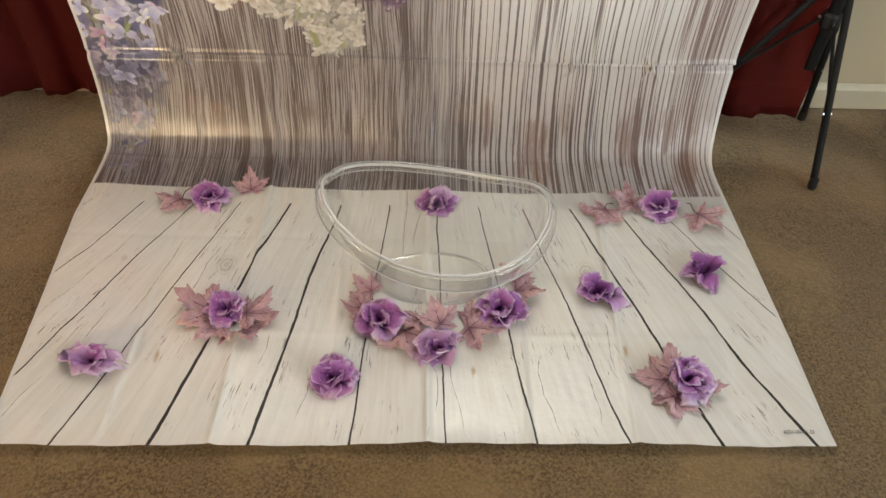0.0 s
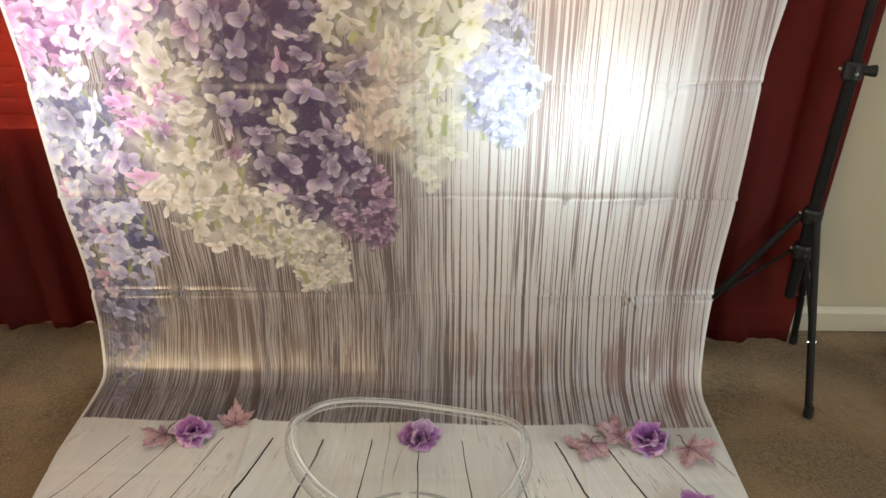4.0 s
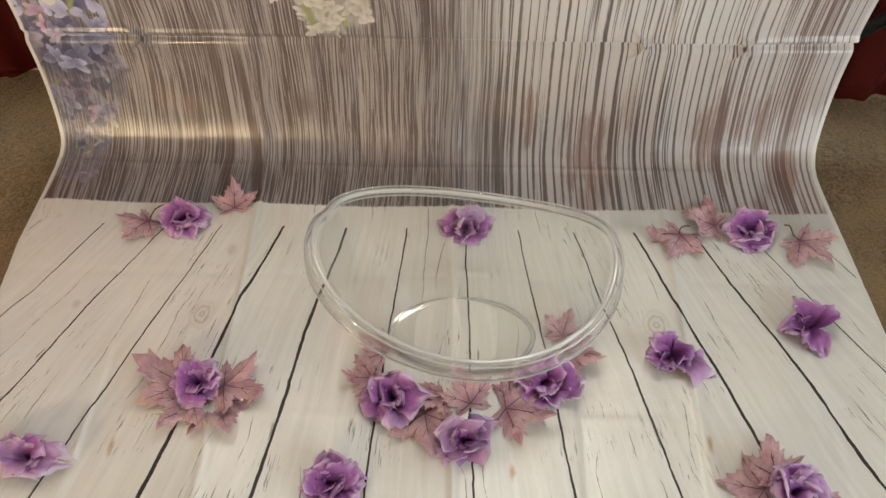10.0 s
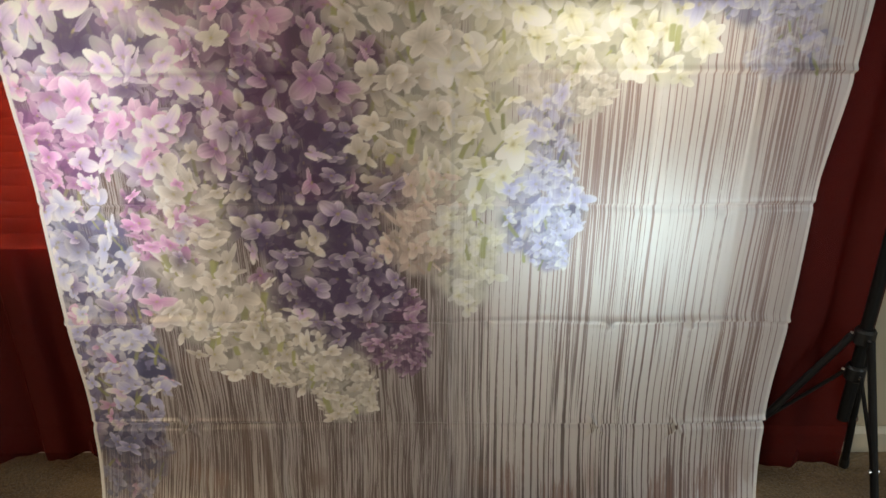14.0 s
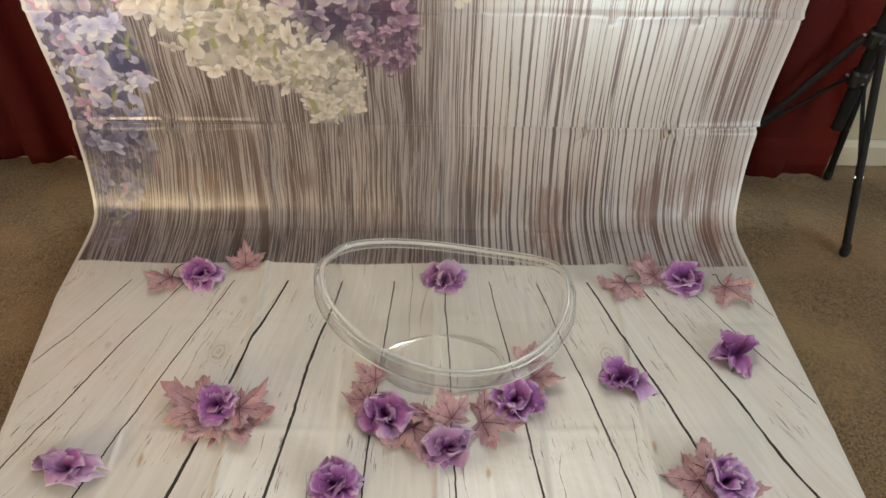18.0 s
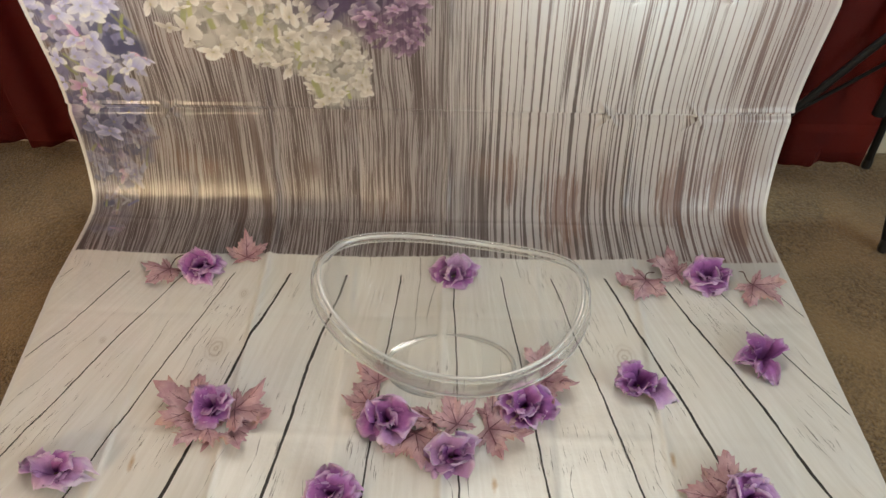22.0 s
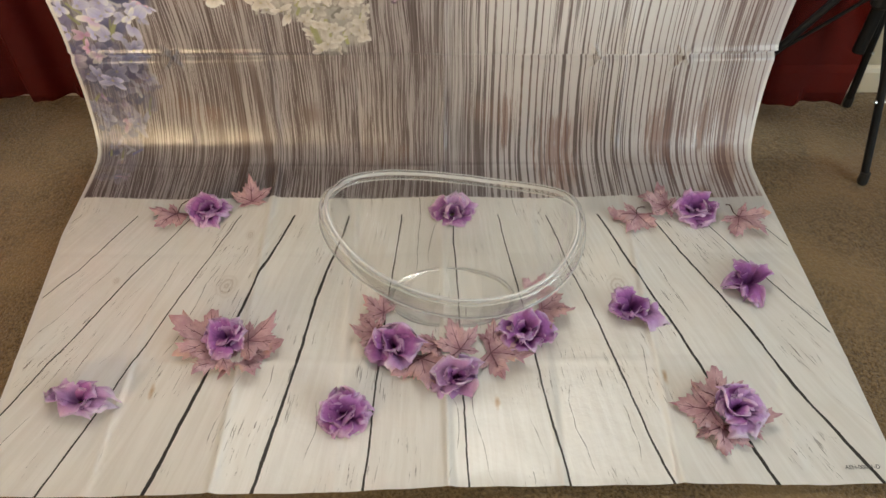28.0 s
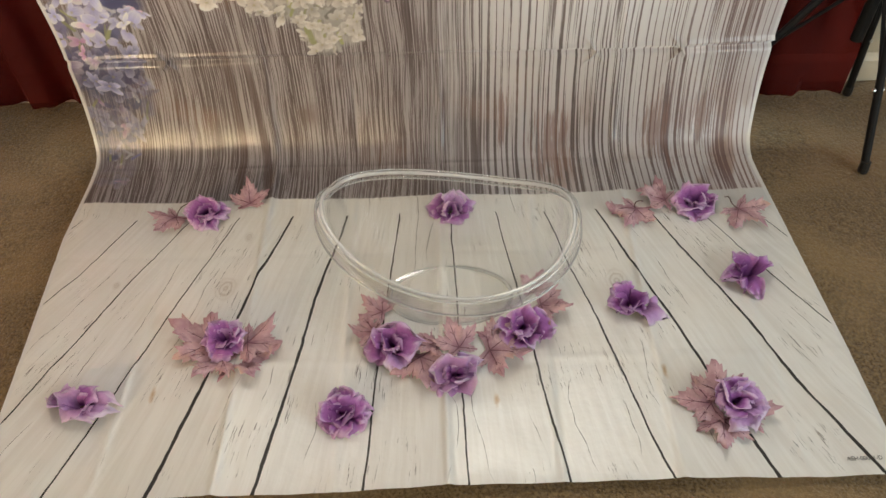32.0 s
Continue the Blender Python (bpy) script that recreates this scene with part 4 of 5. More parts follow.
def lilac(X, S):
    """Paints the flower print into arrays on the cloth's own grid."""
    rnd = random.Random(21)
    rows, cols = S.shape
    img, alpha = np.full((rows, cols, 3), 0.5), np.zeros((rows, cols))
    s_axis, x0 = S[:, 0], X[:, 0]
    dx = (X[:, -1] - x0) / (cols - 1)

    def window(cx, cs, r):
        a, b = np.searchsorted(s_axis, (cs - r, cs + r))
        if b <= a:
            return None
        m = min((a + b) // 2, rows - 1)
        c0, c1 = int((cx - r - x0[m]) / dx[m]), int((cx + r - x0[m]) / dx[m]) + 1
        c0, c1 = max(0, c0), min(cols, c1)
        return None if c1 <= c0 else (slice(a, b), slice(c0, c1))

    def lay(w, cover, colour):
        img[w] = img[w] * (1 - cover[..., None]) + np.asarray(colour) * cover[..., None]
        alpha[w] = np.maximum(alpha[w], cover)

    def ground(cx, cs, r, colour, strength):
        w = window(cx, cs, r * 1.3)
        if w:
            d = np.hypot(X[w] - cx, S[w] - cs) / r
            lay(w, strength * np.clip(1.5 - 1.5 * d, 0, 1) ** 1.0 * (d < 1), colour)

    def stroke(cx, cs, ang, length, width, colour):
        w = window(cx, cs, length)
        if w:
            a, b = X[w] - cx, S[w] - cs
            along, across = a * math.cos(ang) + b * math.sin(ang), -a * math.sin(ang) + b * math.cos(ang)
            along, across = along / length, (across + 6 * along * along * 0.6) / width
            lay(w, np.clip(2.2 - 2 * np.hypot(np.maximum(np.abs(along) - 0.5, 0) * 8, across), 0, 1) * 0.9, colour)

    def floret(cx, cs, r, pal, strength, front):
        mid, deep, tip = (np.array(c) for c in pal)
        light_pal = float(mid.mean()) > 0.70
        tone = rnd.uniform(0.95, 1.22) if front else (rnd.uniform(0.84, 1.04) if light_pal else rnd.uniform(0.35, 0.80))
        w = window(cx, cs - 0.25 * r, r * 1.35)
        if w:   # the deep ground between the flowers in the photograph
            d = np.hypot(X[w] - cx, S[w] - cs + 0.25 * r) / (r * 1.25)
            cover = (0.14 if light_pal else 0.8) * np.clip(1.15 - d, 0, 1) * strength
            img[w] = img[w] * (1 - cover[..., None]) + deep * (0.5 if light_pal else 0.3) * cover[..., None]
        n = rnd.choice((1, 2, 3, 3, 4, 4, 5))
        a0, squash, turn = rnd.uniform(0, 6.28), rnd.uniform(0.36, 1.0), rnd.uniform(0, 3.14)
        w = window(cx, cs, r * 1.15)
        if not w:
            return
        a, b = X[w] - cx, S[w] - cs
        ct, st = math.cos(turn), math.sin(turn)
        a, b = a * ct + b * st, (-a * st + b * ct) / squash
        rad, ang = np.hypot(a, b) / r, np.arctan2(b, a)
        for k in rnd.sample(range(n), n):
            th = a0 + 6.283 * k / max(n, 4) + rnd.uniform(-0.34, 0.34)
            lo = rnd.uniform(0.66, 1.14)
            fat = rnd.uniform(0.25, 0.40)
            bow = rnd.uniform(-0.35, 0.35)
            pa, pb = rad * np.cos(ang - th) / lo, rad * np.sin(ang - th) / lo
            pb = pb + bow * pa * pa
            half = fat * np.clip(pa * 3.2, 0, 1) ** 0.7 * np.sqrt(np.clip(1 - np.clip((pa - 0.45) / 0.55, 0, 1) ** 2.2, 0, 1))
            cover = np.clip((half - np.abs(pb)) * r / STEP * 1.3 + 0.5, 0, 1) * (pa > 0.02) * (pa < 1.03)
            rim = 0.7 * np.clip(1 - (half - np.abs(pb)) / 0.10, 0, 1) * np.clip(pa * 2, 0, 1)
            light = np.clip(pa * 1.25, 0, 1) * rnd.uniform(0.85, 1.0)
            side = 0.5 + 0.5 * np.clip(pb / 0.35 * rnd.choice((-1, 1)), -1, 1)
            col = deep * (1 - light)[..., None] + mid * light[..., None]
            ribs = 0.5 + 0.5 * np.sin(pb * rnd.uniform(26, 40) / fat * 0.3 + rnd.uniform(0, 6))
            fold = np.clip(0.5 + 1.6 * (pa - rnd.uniform(0.25, 0.75)) * rnd.choice((-1, 1)), 0, 1)
            crease = np.clip(1 - np.abs(pb) / 0.05, 0, 1) * np.clip(1.2 - pa * 1.2, 0, 1)
            col = col * ((0.84 + 0.11 * side + 0.12 * fold + 0.05 * ribs - 0.10 * crease) if light_pal else (0.52 + 0.34 * side + 0.26 * fold + 0.08 * ribs - 0.2 * crease))[..., None]
            col = col * (1 - 0.75 * rim[..., None]) + tip * 0.75 * rim[..., None]
            col = np.clip(col * tone * (1.08 if light_pal else 1.0), 0, 0.93)
            cover = cover * strength
            img[w] = img[w] * (1 - cover[..., None]) + col * cover[..., None]
            alpha[w] = np.maximum(alpha[w], cover)
        eye = np.clip(1.3 - rad / 0.12, 0, 1) * 0.7 * strength
        img[w] = img[w] * (1 - eye[..., None]) + np.array((0.50, 0.46, 0.22)) * eye[..., None]

    for cx, cz, hw, hh, pal, size, deep, strength in CLUSTERS:
        for _ in range(int(40 * max(1.0, hw * hh / 0.01))):
            t, r = rnd.uniform(0, 6.28), math.sqrt(rnd.random()) * 0.82
            d = rnd.uniform(0.45, 1.5)
            if pal in (CREAM, LEMON, ROSE):
                deep = [0.75 * a + 0.25 * b for a, b in zip(pal[0], pal[1])]
                d = rnd.choice((1.2, 1.35, 1.45, 1.5, 1.55))
            ground(cx + hw * r * math.cos(t), s_of_z(max(0.004, cz + hh * r * math.sin(t))), rnd.uniform(0.6, 1.2) * size, [c * d * 0.6 for c in deep], strength)
        for _ in range(int(6 + hw * hh * 1900)):
            t, r = rnd.uniform(0, 6.28), math.sqrt(rnd.random()) * 0.85
            g = rnd.uniform(0.35, 0.95)
            tint = pal[rnd.choice((0, 1, 1, 2))]
            stroke(cx + hw * r * math.cos(t), s_of_z(max(0.004, cz + hh * r * math.sin(t))), rnd.uniform(0.3, 2.8), rnd.uniform(0.012, 0.035), rnd.uniform(0.003, 0.009), [c * g for c in tint])
        for _ in range(int(4 + hw * hh * 320)):
            t, r = rnd.uniform(0, 6.28), math.sqrt(rnd.random()) * 0.8
            g = rnd.uniform(0.6, 1.3)
            stroke(cx + hw * r * math.cos(t), s_of_z(max(0.004, cz + hh * r * math.sin(t))), rnd.uniform(0.8, 2.4), rnd.uniform(0.02, 0.05), rnd.uniform(0.002, 0.005), (0.40 * g, 0.43 * g, 0.16 * g))
    todo = []
    for cx, cz, hw, hh, pal, size, deep, strength in CLUSTERS:
        size *= float(np.interp(cz, (0.3, 0.6, 1.1), (0.95, 1.05, 1.16)))
        n = hw * hh * 3.14 / (size * size * 1.6)
        for front, many in ((0, 1.6), (1, 1.2)):
            for _ in range(int(many * n) + 3):
                t, r = rnd.uniform(0, 6.28), rnd.random() ** 0.55
                k = (1.0 if front else 0.85) - 0.25 * r * rnd.random()
                mixed = pal
                if rnd.random() < 0.30:   # neighbours grow into one another
                    mixed = rnd.choice((WHITE_L, SNOW, PINK, VIOLET) if cx < -0.40 else (CREAM, WHITE_L, VIOLET, PURPLE)) if cx < -0.20 and pal is not CREAM else pal
                todo.append((front + rnd.random() * 0.9, cx + hw * r * math.cos(t), max(0.004, cz + hh * r * math.sin(t)), size * k * rnd.uniform(0.75, 1.25), mixed, strength, front))
        if pal in (CREAM, LEMON):   # green stalks and small leaves between the white flowers
            for _ in range(int(hw * hh * 420) + 1):
                t, r = rnd.uniform(0, 6.28), math.sqrt(rnd.random()) * 0.8
                todo.append((0.9 + rnd.random() * 0.6, cx + hw * r * math.cos(t), max(0.004, cz + hh * r * math.sin(t)), rnd.uniform(0.016, 0.045), None, rnd.uniform(1.1, 1.9), 0))
    todo.sort(key=lambda e: e[0])
    for _, cx, cz, r, pal, strength, front in todo:
        if pal is None:
            g = rnd.uniform(0.7, 1.25)
            stroke(cx, s_of_z(cz), strength, r, rnd.uniform(0.003, 0.009), (0.46 * g, 0.48 * g, 0.22 * g))
        else:
            floret(cx, s_of_z(cz), r, pal, strength, front)
    # thin veil of the photograph's own blur
    grey = img.mean(-1, keepdims=True)
    img = grey + (img - grey) * 1.18
    return np.clip(((img - 0.5) * 1.02 + 0.51) * np.array((0.89, 0.88, 0.855)), 0.05, 0.86), np.clip(alpha, 0, 1)


sheet = thing("photo_backdrop", (0, 0, 0), "printed vinyl photo backdrop, lilac over weathered wood, sweeping onto the carpet as white boards", "backdrop")
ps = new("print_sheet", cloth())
ps.parent = sheet

# the printed code at the corner
fc = bpy.data.curves.new("printed_code", "FONT")
fc.body, fc.size, fc.extrude = "AEH-00081-D", 0.0098, 0.0001
fc.align_x = "LEFT"
tmp = new("printed_code", fc)
dg = bpy.context.evaluated_depsgraph_get()
me = bpy.data.meshes.new_from_object(tmp.evaluated_get(dg))
bpy.data.objects.remove(tmp)
me.materials.clear()
me.materials.append(INK)
code = new("printed_code", me)
code.parent = sheet
lift = max(v.co.z for v in ps.data.vertices if 0.595 < v.co.x < 0.68 and 0.015 < v.co.y < 0.04)
code.location = (0.600, 0.022, lift + 0.0004)
code.rotation_euler = (0, 0, radians(1))

# ---------------------------------------------------------------- the stand
BAR_Z, BAR_Y = 1.226, float(PROF[-1, 1])


def stand(x, y, feet, label):
    st = thing("backdrop_stand", (x, y, 0), label, "backdrop stand", group="stand of the backdrop")
    part("pole", tube(bmesh.new(), [(0, 0, 0.20), (0, 0, 0.78)], 0.0135, 14), BLACK, st)
    part("inner_pole", tube(bmesh.new(), [(0, 0, 0.76), (0, 0, BAR_Z + 0.06)], 0.0105, 14), BLACK, st)
    for z, r in ((0.425, 0.023), (0.330, 0.022), (0.77, 0.021)):
        c = part("collar", lathe(bmesh.new(), ((r * 0.8, z - 0.020), (r, z - 0.014), (r, z + 0.014), (r * 0.8, z + 0.020)), 18), PLASTIC, st)
        for a in (0.4, 2.5, 4.6):
            s_ = bmesh.new()
            tube(s_, [(r * 0.9 * math.cos(a), r * 0.9 * math.sin(a), z), ((r + 0.006) * math.cos(a), (r + 0.006) * math.sin(a), z)], 0.0035, 8)
            part("screw", s_, STEEL, c)
    part("knob", tube(bmesh.new(), [(0.018, 0, 0.77), (0.046, -0.004, 0.77)], [0.009, 0.013], 10), PLASTIC, st)
    for fx, fy in feet:
        dx, dy = fx - x, fy - y
        l = math.hypot(dx, dy)
        ux, uy = dx / l, dy / l
        g = bmesh.new()
        tube(g, [(ux * 0.026, uy * 0.026, 0.425), (dx, dy, 0.012)], 0.0088, 10)
        leg = part("leg", g, BLACK, st)
        f = bmesh.new()
        tube(f, [(dx * 0.985, dy * 0.985, 0.030), (dx, dy, 0.008), (dx, dy, 0.003)], [0.0105, 0.0115, 0.0105], 10)
        part("rubber_foot", f, PLASTIC, leg)
        b_ = bmesh.new()
        tx, ty, tz = ux * 0.026 + (dx - ux * 0.026) * 0.62, uy * 0.026 + (dy - uy * 0.026) * 0.62, 0.425 - 0.413 * 0.62
        tube(b_, [(ux * 0.024, uy * 0.024, 0.330), (tx, ty, tz)], 0.0045, 8)
        part("brace", b_, BLACK, st)
        r_ = bmesh.new()
        tube(r_, [(tx - uy * 0.010, ty + ux * 0.010, tz), (tx + uy * 0.012, ty - ux * 0.012, tz)], 0.004, 8)
        part("rivet", r_, STEEL, st)
    return st


stand(0.890, 0.925, ((0.896, 0.708), (0.968, 0.992), (0.62, 0.975)), "black metal light stand with spread tripod legs")
stand(-1.335, 0.920, ((-1.128, 0.727), (-1.56, 0.80), (-1.40, 1.03)), "black metal light stand beside the curtain")
bar = thing("backdrop_bar", (0, BAR_Y, BAR_Z), "black metal crossbar holding the backdrop", "crossbar")
part("tube", tube(bmesh.new(), [(-1.36, 0.0125, 0.0), (0.93, 0.0125, 0.0)], 0.0125, 14), BLACK, bar)
# the top of the cloth folded over the bar; its shade is put into the dark colour
g = bmesh.new()
ring = []
for j in range(9):
    a = math.pi * j / 8
    ring.append([g.verts.new((x, PROF[-1, 1] - BAR_Y + 0.0135 * (1 - math.cos(a)), 0.0135 + 0.0085 * math.sin(a) - (0.10 * (j - 7) if j > 7 else 0.0))) for x in np.linspace(-0.838, 0.716, 90)])
for a, b in zip(ring, ring[1:]):
    for k in range(89):
        g.faces.new((a[k], a[k + 1], b[k + 1], b[k]))
fold = part("top_fold", g, plain("shade_dark_vinyl", (0.055, 0.05, 0.065), 0.6, vary=0.6, scale=22.0), sheet, smooth=True)
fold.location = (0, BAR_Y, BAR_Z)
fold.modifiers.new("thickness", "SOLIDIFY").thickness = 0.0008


def clamp(x, turn=0.0):
    c = thing("spring_clamp", (x, BAR_Y, BAR_Z), "black plastic spring clamp gripping cloth and crossbar", "clamp", group="clamps on the crossbar")
    c.rotation_euler = (0, 0, radians(turn))
    for sy, nm in ((-1, "jaw"), (1, "jaw")):
        g = bmesh.new()
        yy = 0.0125 + sy * 0.0265
        box(g, (-0.027, yy - 0.004, -0.043), (0.027, yy + 0.004, -0.024), 0.003)
        box(g, (-0.0165, yy - 0.0035, -0.024), (0.0165, yy + 0.0035, 0.012), 0.002)
        box(g, (-0.013, yy - 0.0035 + sy * 0.002, 0.012), (0.013, yy + 0.0035 + sy * 0.002, 0.034), 0.002)
        box(g, (-0.011, yy - 0.003 + sy * 0.012, 0.034), (0.011, yy + 0.003 + sy * 0.012, 0.085), 0.002)
        part(nm, g, PLASTIC, c)
    part("spring_pin", tube(bmesh.new(), [(-0.017, 0.013, 0.030), (0.017, 0.013, 0.030)], 0.008, 12), STEEL, c)
    return c


for x, t_ in ((-0.806, 3), (-0.236, -2), (0.290, 2), (0.632, 28)):
    clamp(x, t_)

# ---------------------------------------------------------------- the clear bowl
RIM = ((-0.0459, 0.2310, -0.0100, 0.0277, -0.0121, -0.0183, -0.0009), (0.4176, -0.0047, 0.1511, 0.0265, 0.0166, -0.0001, -0.0053), (0.2013, -0.0283, -0.0203, 0.0157, 0.0102, 0.0134, -0.0121))


def rim_at(a):
    return Vector([c[0] + sum(c[2 * k - 1] * math.cos(k * a) + c[2 * k] * math.sin(k * a) for k in (1, 2, 3)) for c in RIM])


def loops(g, rings):
    n = len(rings[0])
    vs = [[g.verts.new(p) for p in r] for r in rings]
    for a, b in zip(vs, vs[1:]):
        for k in range(n):
            g.faces.new((a[k], a[(k + 1) % n], b[(k + 1) % n], b[k]))
    return vs


BASE = Vector((-0.0235, 0.3780, 0.0125))
bowl = thing("clear_bowl", (0, 0, 0), "clear plastic oval bowl with a wavy rolled rim", "bowl")
NB = 120
ang = [2 * math.pi * k / NB for k in range(NB)]


def wall_point(a, h, inset):
    r = rim_at(a)
    foot = BASE + Vector((0.121 * math.cos(a), 0.073 * math.sin(a), 0))
    f = 0.93 * (1 - (1 - h) ** 1.75) if h > 0 else 0.0
    p = foot.lerp(r, f)
    p.z = BASE.z + (r.z - 0.006 - BASE.z) * h
    c = Vector((BASE.x, BASE.y, p.z))
    return p + (c - p).normalized() * inset


g = bmesh.new()
hs = [k / 22 for k in range(23)]
outer = [[wall_point(a, h, 0.0) for a in ang] for h in hs]
inner = [[wall_point(a, h, 0.0028) + Vector((0, 0, 0.003 * (1 - h))) for a in ang] for h in hs]
loops(g, outer[::-1])
loops(g, inner)
part("body", g, CLEAR, bowl, smooth=True)
# the flat bottom, with a rounded turn into the wall
g = bmesh.new()
for dz, top in ((-0.0006, False), (0.0030, True)):
    rr = []
    for f in (1.0, 0.93, 0.80, 0.55, 0.28, 0.04):
        rr.append([BASE + Vector((0.121 * f * math.cos(a), 0.073 * f * math.sin(a), dz + (0.0035 * max(0.0, (f - 0.8) / 0.2) ** 2 if f < 1 else 0.0035) - 0.0008 * (1 - f))) for a in ang])
    vv = loops(g, rr)
    g.faces.new(vv[-1])
part("bottom", g, CLEAR_BASE, bowl, smooth=True)
# rolled rim: a thick bead, a clear skirt that turns down, and a fine bead at its edge
def band(name, sect, material, label=""):
    g = bmesh.new()
    rings = []
    for o, z in sect:
        r_ = []
        for a in ang:
            p, q = rim_at(a), rim_at(a + 0.01)
            tan = Vector((q.x - p.x, q.y - p.y, 0)).normalized()
            r_.append(p + Vector((tan.y, -tan.x, 0)) * o + Vector((0, 0, z)))
        rings.append(r_)
    loops(g, rings + [rings[0]])
    bmesh.ops.remove_doubles(g, verts=g.verts, dist=1e-6)
    bmesh.ops.recalc_face_normals(g, faces=g.faces)
    return part(name, g, material, bowl, label, smooth=True)


def bead(o, z, r):
    return [(o + r * math.cos(6.2832 * k / 10), z + r * math.sin(6.2832 * k / 10)) for k in range(10)]


band("rim", bead(-0.0015, 0.0005, 0.0035), CLEAR_RIM, "thick clear rolled rim")
band("rim_skirt", [(0.001, 0.003), (0.005, 0.0038), (0.009, 0.001), (0.0120, -0.007), (0.0133, -0.017), (0.0138, -0.025),
                   (0.0118, -0.025), (0.0113, -0.017), (0.0100, -0.008), (0.0075, -0.001), (0.0045, 0.0018), (0.001, 0.001)], CLEAR_SKIRT)
band("rim_crown", bead(0.0078, 0.0012, 0.0013), CLEAR_EDGE)
band("rim_edge", bead(0.0130, -0.026, 0.0017), CLEAR_EDGE)
# foot ring
g = bmesh.new()
rr = []
for t in range(8):
    th = 2 * math.pi * t / 8
    rr.append([BASE + Vector(((0.117 + 0.0040 * math.cos(th)) * math.cos(a), (0.0705 + 0.0040 * math.cos(th)) * math.sin(a), -0.0005 + 0.0035 * math.sin(th))) for a in ang])
loops(g, rr + [rr[0]])
bmesh.ops.remove_doubles(g, verts=g.verts, dist=1e-6)
part("foot_ring", g, CLEAR_EDGE, bowl, smooth=True)


# ---------------------------------------------------------------- silk flowers and leaves
def floats(ob, name, values):
    at = ob.data.attributes.new(name, "FLOAT", "POINT")
    at.data.foreach_set("value", np.asarray(values, dtype=np.float32))


def petal(parent, length, width, cup, flare, ruffle, azim, lift, lean, material, rnd, z=0.0, out=0.0):
    """One cloth petal: a cupped, ruffled tongue that grows from the flower's heart."""
    nu, nv = 15, 19
    g, vals = bmesh.new(), []
    ph, ph2 = rnd.uniform(0, 60), rnd.uniform(0, 60)
    grid = []

    def crumple(a, b, k):
        return noise.noise(Vector((a, b, ph + k)))

    for i in range(nu):
        t = i / (nu - 1)
        w = width * (0.14 + 0.86 * math.sin(min(1.0, t * 1.15) * 1.5708) ** 1.0)
        if t > 0.74:
            w *= math.sqrt(max(0.0, 1 - ((t - 0.74) / 0.27) ** 2.6))
        row = []
        for j in range(nv):
            q = j / (nv - 1) * 2 - 1
            edge = max(abs(q) ** 3 * min(1, t * 1.6), t ** 4)
            x = q * w * (1 + edge * (0.22 * crumple(t * 3, q, 5) + 0.16 * crumple(t * 9, q, 9)))
            y = t * length * (1 - 0.16 * q * q * t + t * t * (0.16 * crumple(q * 1.7, 0, 2) + 0.12 * crumple(q * 6.5, 0, 7)))
            zz = cup * length * (q * q * 0.5 * w / max(width, 1e-6) + 0.22 * math.sin(t * 2.6)) - flare * length * max(0.0, t - 0.5) ** 2 * 2.4
            zz += length * t * (0.34 * crumple(q * 1.3, t * 1.6, 0)) + ruffle * length * edge * (3.0 * crumple(q * 3.2, t * 3, 3) + 1.6 * crumple(q * 8.0, t * 6, 4))
            row.append(g.verts.new((x, y, zz)))
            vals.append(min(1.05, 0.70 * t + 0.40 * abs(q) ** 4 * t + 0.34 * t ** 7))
        grid.append(row)
    for a, b in zip(grid, grid[1:]):
        for k in range(nv - 1):
            g.faces.new((a[k], a[k + 1], b[k + 1], b[k]))
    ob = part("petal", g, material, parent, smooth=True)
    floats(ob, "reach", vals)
    ob.matrix_local = pose(0, 0, z, 0, 0, azim) @ pose(0, out, 0, lift, lean, 0)
    so = ob.modifiers.new("thickness", "SOLIDIFY")
    so.thickness, so.offset = 0.0006, 0.0
    return ob


